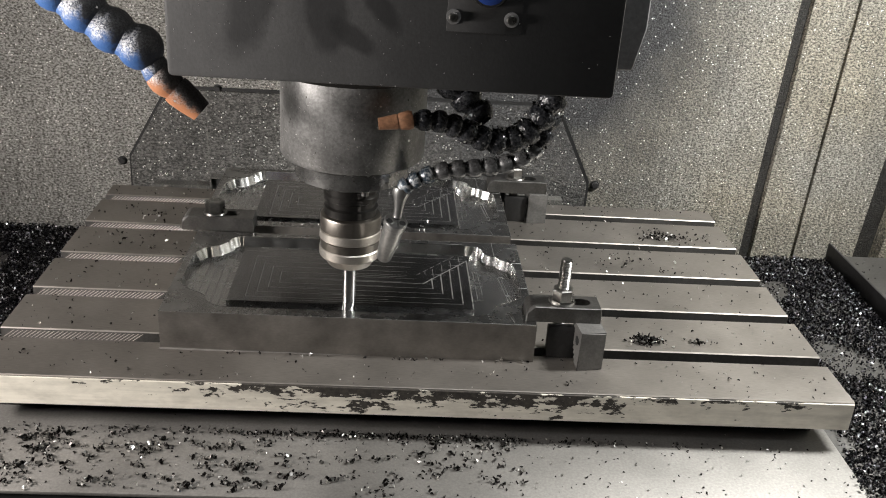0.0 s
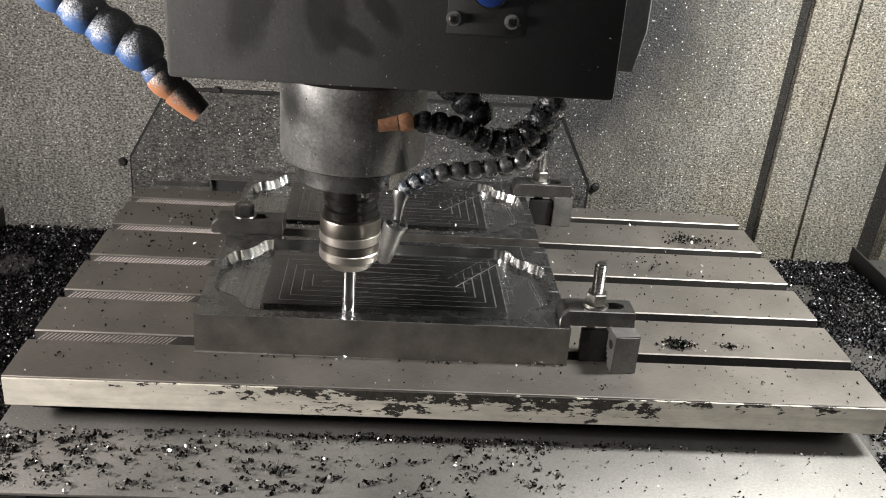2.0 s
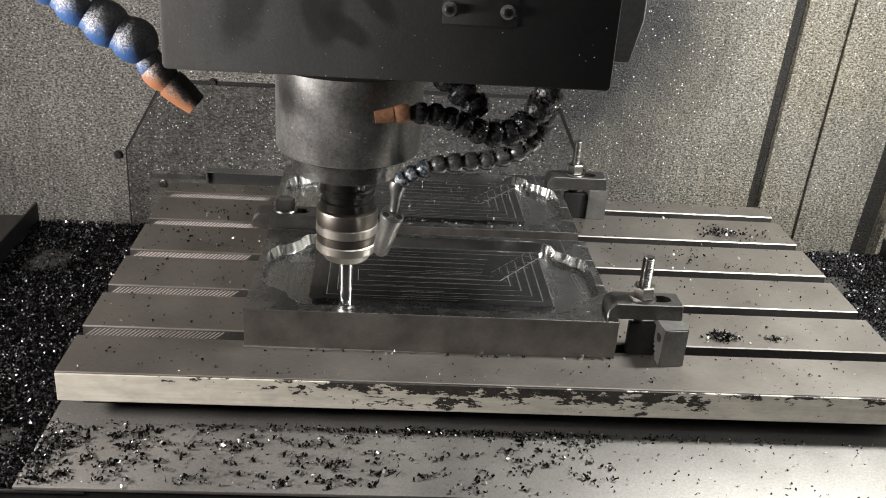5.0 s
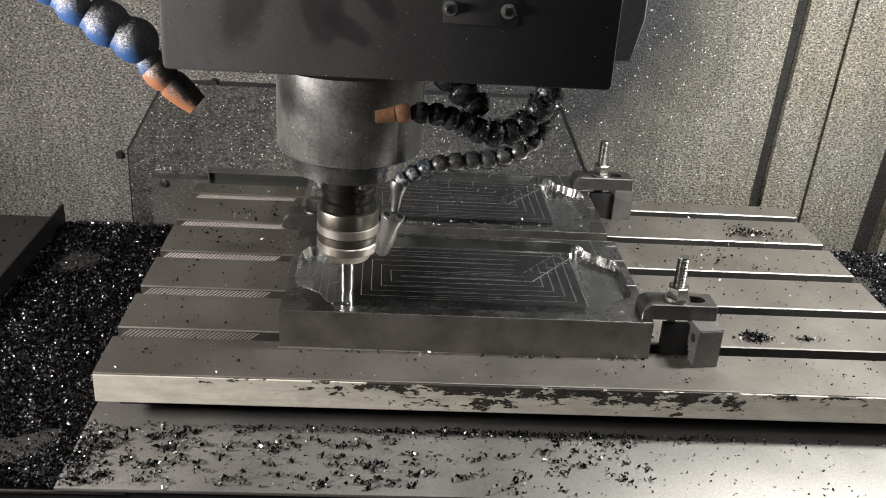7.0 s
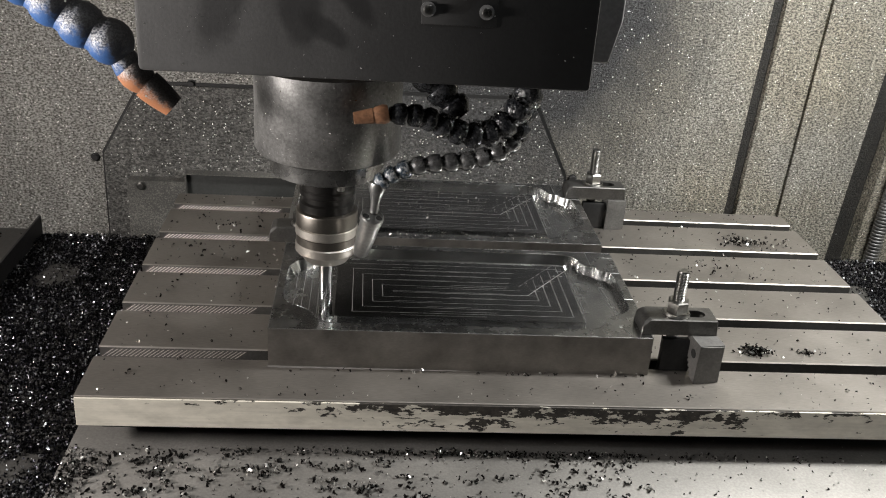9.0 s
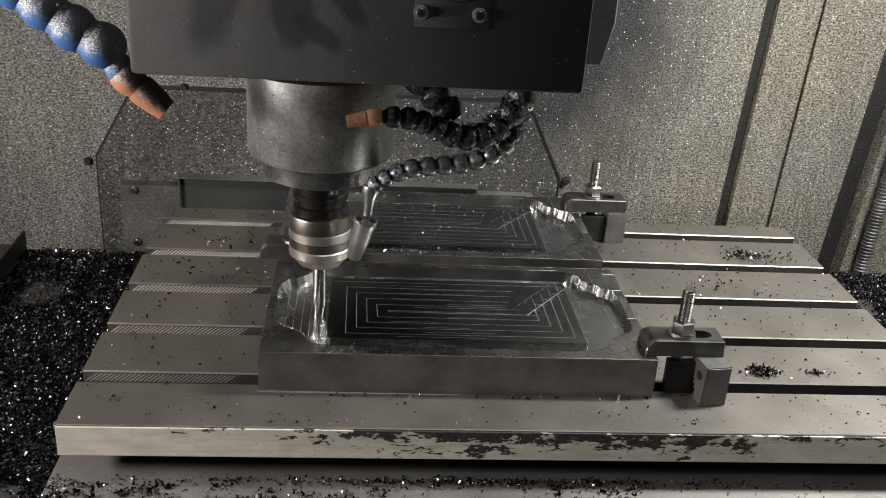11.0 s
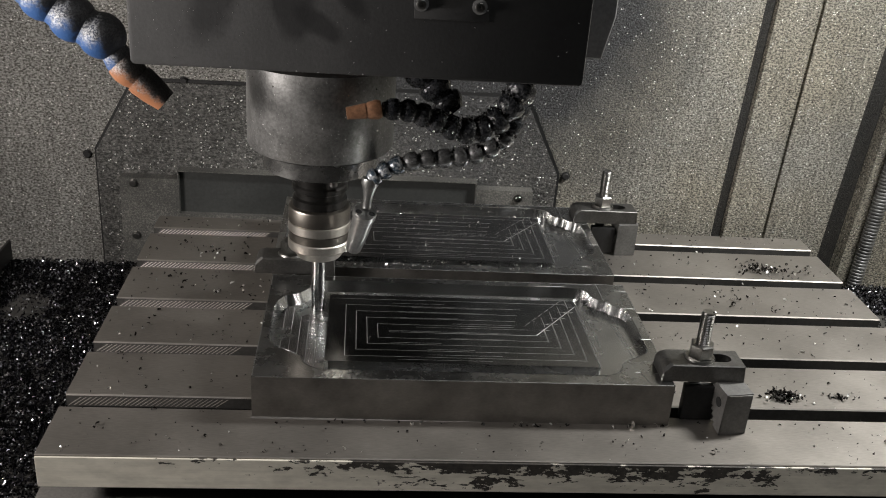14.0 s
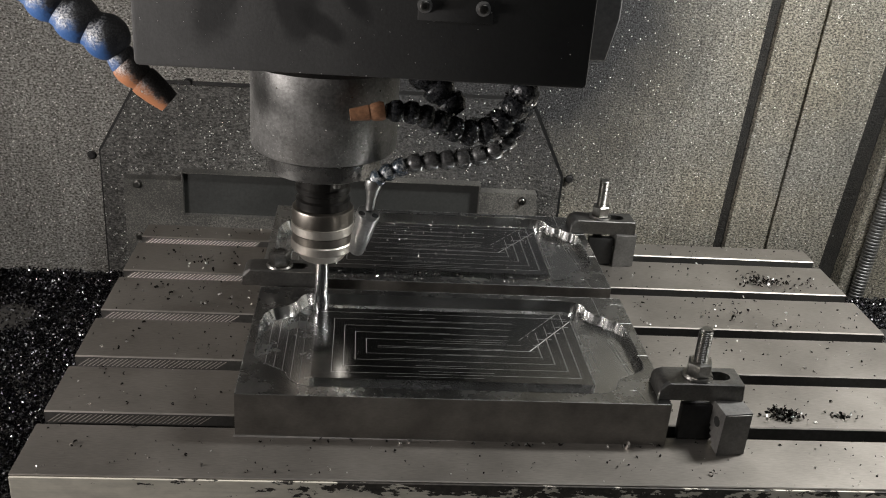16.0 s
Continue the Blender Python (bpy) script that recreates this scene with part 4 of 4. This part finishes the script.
def clamp(x, y, x0, x1, stud_top, block, label, turn=0):
    """Strap clamp: bar with a slot, stud, flanged nut, and where it has one a serrated step block."""
    thing = tagged(new("strap_clamp"), label, "clamp", "clamps on the table")
    b0, b1, hw = ZT + 0.0004, ZT + 0.0190, 0.017
    slot = [(0.0105 * math.cos(a) + (0.0 if math.cos(a) < 0 else 0.024), 0.0085 * math.sin(a)) for a in [2 * math.pi * i / 24 for i in range(24)]]
    outline = [(x0 - x, -hw), (x1 - x, -hw), (x1 - x, hw), (x0 - x, hw)]
    bm = slab([outline, slot], b0, b1)
    nose = [e for e in bm.edges if all(abs(v.co.x - (x0 - x)) < 1e-5 and v.co.z > b1 - 1e-5 for v in e.verts)]
    bmesh.ops.bevel(bm, geom=nose, offset=0.010, segments=4, affect="EDGES", profile=0.5)
    sharp = [e for e in bm.edges if len(e.link_faces) == 2 and e.calc_face_angle(0) > 1.2 and all(abs(v.co.y) > hw - 1e-5 for v in e.verts)]
    bmesh.ops.bevel(bm, geom=sharp, offset=0.0010, segments=1, affect="EDGES")
    part("bar", bm, CLAMP_STEEL, thing, "dark forged clamp bar with a long slot")
    part("stud", thread(0.0072, -0.024, stud_top, Matrix(), bmesh.new()), NUT_STEEL, thing, "threaded steel stud")
    part("washer", lathe([(0.0076, b1), (0.0158, b1), (0.0162, b1 + 0.001), (0.0150, b1 + 0.003), (0.0076, b1 + 0.003)], 32), NUT_STEEL, thing)
    n0, n1 = b1 + 0.0031, b1 + 0.0185
    bm = lathe([(0.0074, n0), (0.0125, n0), (0.0132, n0 + 0.001), (0.0132, n1 - 0.0015), (0.0115, n1), (0.0074, n1)], 6, pose(0, 0, 0, 0, 0, 12))
    part("nut", bm, NUT_STEEL, thing, "hexagon nut")
    # near-black box stands in for the shaded block under the bar
    part("riser", box(-0.0150, -0.0160, 0.0004, 0.0200, -0.0060, 0.0420, 0.001), DARK, thing, "riser block beside the stud, shade in its black") if block else None
    part("t_nut", box(-0.013, -0.0160, -0.028, 0.013, 0.0160, -0.0150, 0.001), CLAMP_STEEL, thing)
    if block:
        bx0, bx1, by0, by1 = (v - o for v, o in zip(block, (x, x, y, y)))
        prof, steps = [(by0 + 0.012, 0.0003), (by0, 0.0003), (by0, ZT), (by1, ZT)], 10
        for i in range(steps):
            t0, t1 = i / steps, (i + 0.85) / steps
            prof += [(by1 + 0.002 - (by1 - by0 - 0.012) * t0 ** 1.5, ZT * (1 - t0) - 0.0035), (by1 - 0.001 - (by1 - by0 - 0.012) * t1 ** 1.5, ZT * (1 - t1) + 0.0006)]
        bm = slab([prof], bx0, bx1)
        bmesh.ops.transform(bm, matrix=Matrix(((0, 0, 1, 0), (1, 0, 0, 0), (0, 1, 0, 0), (0, 0, 0, 1))), verts=bm.verts[:])
        rim = [e for e in bm.edges if len(e.link_faces) == 2 and e.calc_face_angle(0) > 1.2 and all(v.co.y < by0 + 1e-5 for v in e.verts)]
        bmesh.ops.bevel(bm, geom=rim, offset=0.0014, segments=2, affect="EDGES")
        bmesh.ops.rotate(bm, cent=((bx0 + bx1) / 2, (by0 + by1) / 2, 0), matrix=Matrix.Rotation(radians(turn), 3, "Z"), verts=bm.verts[:])
        step = part("step_block", bm, STEP_STEEL, thing, "serrated step block")
        at = Matrix.Translation(((bx0 + bx1) / 2, (by0 + by1) / 2, 0)) @ pose(0, 0, 0, 0, 0, turn) @ Matrix.Translation(((bx0 - bx1) / 2, -0.004, ZT * 0.66)) @ pose(0, 0, 0, 0, -90, 0)
        # thin black disc on the face; the hole's inner shade is only colour
        part("hole", lathe([(0, 0), (0.0056, 0), (0.0056, 0.0006), (0, 0.0006)], 20, at), GAP_BLACK, step, "dark hole in the step block")
    thing.location = (x, y, 0)
    moving.append(thing)


clamp(0.1645, -0.1570, 0.1215, 0.2100, 0.1240, (0.1820, 0.2120, -0.199, -0.163), "dark strap clamp with tall stud and step block", 6)
clamp(0.1540, 0.2700, 0.1100, 0.2030, 0.1250, (0.176, 0.2060, 0.250, 0.284), "dark strap clamp with tall stud and step block", 4)
clamp(-0.2840, 0.0700, -0.3270, -0.2300, 0.0870, None, "low dark strap clamp bridging two mould blanks")

# ---- swarf


def curl(verts, faces, x, y, z, rng, size):
    """A little curled strip of metal."""
    r, w = size * rng.uniform(0.35, 0.75), size * rng.uniform(0.4, 0.85)
    arc, n = rng.uniform(1.6, 4.6), 4
    m = Matrix.Translation((x, y, z)) @ Euler((rng.uniform(-1.2, 1.2), rng.uniform(-1.2, 1.2), rng.uniform(0, 6.28))).to_matrix().to_4x4()
    k, twist = len(verts), rng.uniform(-0.6, 0.6)
    for i in range(n + 1):
        a = arc * i / n
        for s in (-0.5, 0.5):
            verts.append(m @ Vector((r * math.cos(a), r * math.sin(a), w * s + twist * w * a * 0.4)))
    for i in range(n):
        j = k + 2 * i
        faces.append((j, j + 1, j + 3, j + 2))


def on_block(x, y):
    return (-0.31 < x < 0.14 and -0.19 < y < 0.31) or (0.17 < x < 0.215 and (-0.205 < y < -0.16 or 0.245 < y < 0.29))


def in_slot(y):
    return any(abs(y - s) < 0.012 for s in SLOTS)


def swarf(name, spots, material, label, seed, size, rise=0.0):
    rng = random.Random(seed)
    verts, faces = [], []
    for x, y, z, s in spots(rng):
        curl(verts, faces, x, y, z + s * 0.35 + rng.uniform(0, rise), rng, s)
    ob = tagged(raw(name, verts, faces, material), label, "swarf", kind="stuff")
    moving.append(ob)


def table_spots(rng):
    out = []
    for _ in range(1700):
        x, y = rng.uniform(-0.495, 0.495), rng.uniform(-0.248, 0.333)
        if not on_block(x, y) and not in_slot(y):
            out.append((x, y, 0, 0.0011 + 0.0026 * rng.random() ** 1.8))
    for cx, cy, n, s in ((0.287, -0.125, 170, 0.0085), (0.352, -0.125, 26, 0.006), (0.385, 0.215, 90, 0.018), (0.43, 0.205, 30, 0.02), (0.33, 0.10, 20, 0.03), (-0.40, 0.21, 30, 0.03), (-0.39, 0.12, 20, 0.04), (0.30, 0.12, 16, 0.03)):
        for _ in range(n):
            x, y = rng.gauss(cx, s), rng.gauss(cy, s * 0.6)
            if not in_slot(y):
                out.append((x, y, rng.uniform(0, 0.004), rng.uniform(0.0024, 0.0046)))
    for _ in range(30):
        out.append((rng.uniform(-0.29, 0.13), -0.187 - rng.random() * 0.004, 0, 0.003))
    return out


def apron_spots(rng):
    out = []
    for _ in range(520):
        x = -0.50 + 0.98 * rng.random() ** 1.7
        out.append((x, rng.uniform(-0.362, -0.255), -0.064, rng.uniform(0.0012, 0.0032)))
    for _ in range(210):
        cx, cy = -0.50 + 0.62 * rng.random() ** 1.5, rng.uniform(-0.360, -0.262)
        for _ in range(rng.randint(2, 9)):
            out.append((rng.gauss(cx, 0.0042), max(-0.364, rng.gauss(cy, 0.0028)), -0.064 + rng.random() * 0.002, rng.uniform(0.0022, 0.0050)))
    # a row swept against the table's underside
    for _ in range(150):
        cx = rng.gauss(-0.02, 0.13)
        for _ in range(rng.randint(2, 6)):
            out.append((max(-0.45, min(0.42, rng.gauss(cx, 0.004))), -0.2560 + rng.gauss(0, 0.0035), -0.064 + rng.random() * 0.002, rng.uniform(0.0018, 0.0036)))
    for _ in range(160):
        out.append((-0.45 + 0.89 * rng.random() ** 1.2, -0.250 - abs(rng.gauss(0, 0.012)), -0.064, rng.uniform(0.0016, 0.0032)))
    # spill from the heap at the corner
    for _ in range(200):
        out.append((-0.508 + abs(rng.gauss(0, 0.012)), rng.uniform(-0.362, -0.256), -0.064, rng.uniform(0.0018, 0.004)))
    return out


def heap(side):
    def spots(rng):
        out = []
        while len(out) < 33000:
            u, y = rng.random(), rng.uniform(-0.362, 0.308)
            x = 0.503 + 0.207 * u
            if y < -0.26:
                x -= 0.02 * rng.random()
            bare = noise.noise((x * 11 * side, y * 9, 3.0 + side))
            if bare > 0.33 and rng.random() < 0.85:
                continue
            h = 0.010 * max(0.0, noise.noise((x * 20, y * 20, side)) + 0.4)
            out.append((side * x, y, -0.069 + rng.random() * h, rng.uniform(0.0016, 0.0036)))
        for _ in range(300):
            out.append((side * rng.uniform(0.72, 0.97), rng.uniform(-0.36, 0.305), -0.060, rng.uniform(0.002, 0.0045)))
        return out
    return spots


def block_spots(rng):
    out = []
    for _ in range(110):
        out.append((rng.uniform(-0.22, 0.05), rng.uniform(0.112, 0.30), ZT, rng.uniform(0.0012, 0.0026)))
    for _ in range(60):
        out.append((rng.uniform(-0.22, 0.05), rng.uniform(0.085, 0.102), ZT, rng.uniform(0.0014, 0.003)))
    for _ in range(40):
        out.append((rng.uniform(-0.3, 0.1), rng.uniform(-0.18, 0.04), ZT, rng.uniform(0.0008, 0.0016)))
    for x, y, size in ((0.092, -0.1875, 0.007), (0.104, -0.1880, 0.005), (0.118, -0.1885, 0.004), (0.012, -0.1875, 0.0035), (-0.130, -0.1875, 0.0035)):
        out.append((x, y, 0.0002, size))
    for _ in range(150):
        out.append((rng.uniform(-0.24, 0.07), rng.gauss(0.2850, 0.004), ZF + rng.random() * 0.002, rng.uniform(0.0014, 0.0028)))
    for _ in range(60):
        out.append((rng.gauss(-0.262, 0.016), rng.gauss(0.245, 0.012), ZF + rng.random() * 0.003, rng.uniform(0.0014, 0.0028)))
    for _ in range(40):
        out.append((rng.gauss(0.100, 0.014), rng.gauss(0.235, 0.014), ZF + rng.random() * 0.002, rng.uniform(0.0012, 0.0024)))
    return out


swarf("table_swarf", table_spots, SWARF_TABLE, "scattered dark curls of swarf on the table", 1, 0)
swarf("apron_swarf", apron_spots, SWARF, "scattered dark curls of swarf on the apron", 2, 0)
swarf("west_swarf_heap", heap(-1), SWARF_HEAP, "dense heap of dark glinting swarf", 3, 0)
swarf("east_swarf_heap", heap(1), SWARF_HEAP, "dense heap of dark glinting swarf", 4, 0)
swarf("workpiece_swarf", block_spots, SWARF_BRIGHT, "fine bright swarf on the mould blanks", 5, 0)


def caked(label, spots, seed):
    rng = random.Random(seed)
    verts, faces = [], []
    for cx, cy, cz, r, n in spots:
        for _ in range(n):
            a, e = rng.uniform(0, 6.28), rng.uniform(-0.5, 1.4)
            curl(verts, faces, cx + r * math.cos(a) * math.cos(e), cy + r * math.sin(a) * math.cos(e), cz + r * math.sin(e), rng, rng.uniform(0.0012, 0.0030))
    tagged(raw("hose_swarf", verts, faces, SWARF_MIX), label, "swarf", kind="stuff")


caked("dark swarf caked on the coolant hoses", [(0.1110, -0.21, 0.315, 0.0165, 80), (0.0990, -0.213, 0.2985, 0.016, 80), (0.0850, -0.217, 0.2870, 0.0155, 70), (0.0680, -0.221, 0.2830, 0.015, 60), (0.0510, -0.225, 0.2855, 0.0145, 40), (0.0350, -0.23, 0.2925, 0.0135, 25),
       (0.1230, -0.194, 0.326, 0.0118, 50), (0.1200, -0.196, 0.308, 0.0116, 50), (0.1165, -0.198, 0.291, 0.0114, 50), (0.1093, -0.199, 0.274, 0.0112, 45), (0.0980, -0.2, 0.2618, 0.0110, 40), (0.0826, -0.202, 0.2545, 0.0108, 30), (0.0660, -0.203, 0.25, 0.0106, 20), (0.0490, -0.205, 0.2478, 0.0104, 15)], 11)


def clinging(name, label, spots, seed, material):
    """Fine chips stuck to an upright surface."""
    rng = random.Random(seed)
    verts, faces = [], []
    for x, y, z, s in spots(rng):
        curl(verts, faces, x, y, z, rng, s)
    tagged(raw(name, verts, faces, material), label, "swarf", kind="stuff")


def wall_chips(rng):
    out = []
    while len(out) < 7000:
        x, z = rng.uniform(-1.0, 1.1), rng.uniform(-0.1, 0.8)
        if -0.20 < x < 0.10 and z > 0.36:
            continue
        thick = 0.45 + 0.9 * noise.noise((x * 5, z * 5, 2.0)) + (0.35 if x < 0.45 else 0.0)
        if rng.random() > thick or any(a - 0.002 < x - 0.036 * (z - 0.22) < b + 0.002 for a, b in ((0.648, 0.676), (0.750, 0.760))) or x > 0.84:
            continue
        on_plate = -0.52 < x < 0.32 and z < 0.124 - max(0.0, -0.446 - x, x - 0.246) * 2
        if on_plate and z < -0.02:
            continue
        out.append((x, 0.4895 if on_plate else 0.4995, z, 0.0008 + 0.0017 * rng.random() ** 2))
    return out


def head_chips(rng):
    out = []
    while len(out) < 220:
        x, z = rng.uniform(-0.242, 0.148), rng.uniform(0.366, 0.56)
        if rng.random() < 0.04 + 0.9 * max(0.0, 0.5 - (x + 0.24) / 0.3) + 0.4 * noise.noise((x * 14, z * 14, 5.0)):
            out.append((x, -0.3301, z, 0.0004 + 0.0009 * rng.random() ** 3))
    for _ in range(420):
        a, z = rng.uniform(3.3, 6.2), rng.choice((rng.uniform(0.246, 0.333), rng.gauss(0.262, 0.012)))
        if 0.246 < z < 0.333:
            out.append((AXIS[0] + 0.0787 * math.cos(a), AXIS[1] + 0.0787 * math.sin(a), z, 0.0004 + 0.0010 * rng.random() ** 3))
    return out


clinging("wall_swarf", "fine glinting chips stuck to the enclosure wall", wall_chips, 21, SWARF_WALL)
clinging("head_swarf", "fine bright chips stuck to the milling head", head_chips, 22, SWARF_DUST)

# ---- motion of the table and the spindle
SLIDE = [
    (0, 0.0000, -0.0000),
    (0.5, 0.0098, 0.0004),
    (1, 0.0202, 0.0001),
    (1.5, 0.0296, 0.0003),
    (2, 0.0403, -0.0006),
    (2.5, 0.0503, 0.0007),
    (3, 0.0606, -0.0006),
    (3.5, 0.0706, 0.0004),
    (4, 0.0807, -0.0006),
    (6.5, 0.1302, -0.0004),
    (7, 0.1402, -0.0008),
    (7.5, 0.1505, -0.0033),
    (8, 0.1547, -0.0131),
    (8.5, 0.1550, -0.0237),
    (9, 0.1555, -0.0355),
    (11.5, 0.1563, -0.0901),
    (12, 0.1567, -0.1010),
    (12.5, 0.1570, -0.1109),
    (13, 0.1572, -0.1225),
    (13.5, 0.1572, -0.1327),
    (14, 0.1578, -0.1428),
    (14.5, 0.1582, -0.1541),
    (15, 0.1580, -0.1650),
    (15.5, 0.1522, -0.1715),
    (16, 0.1425, -0.1732),
]


def motions():
    for ob in moving:
        at = ob.location.copy()
        walk(ob, [(t, pose(at.x + dx, at.y + dy, at.z)) for t, dx, dy in SLIDE])
    walk(HOLDER, [(k / 10, pose(AXIS[0], AXIS[1], 0, 0, 0, 84 * k)) for k in range(161)])


motions()
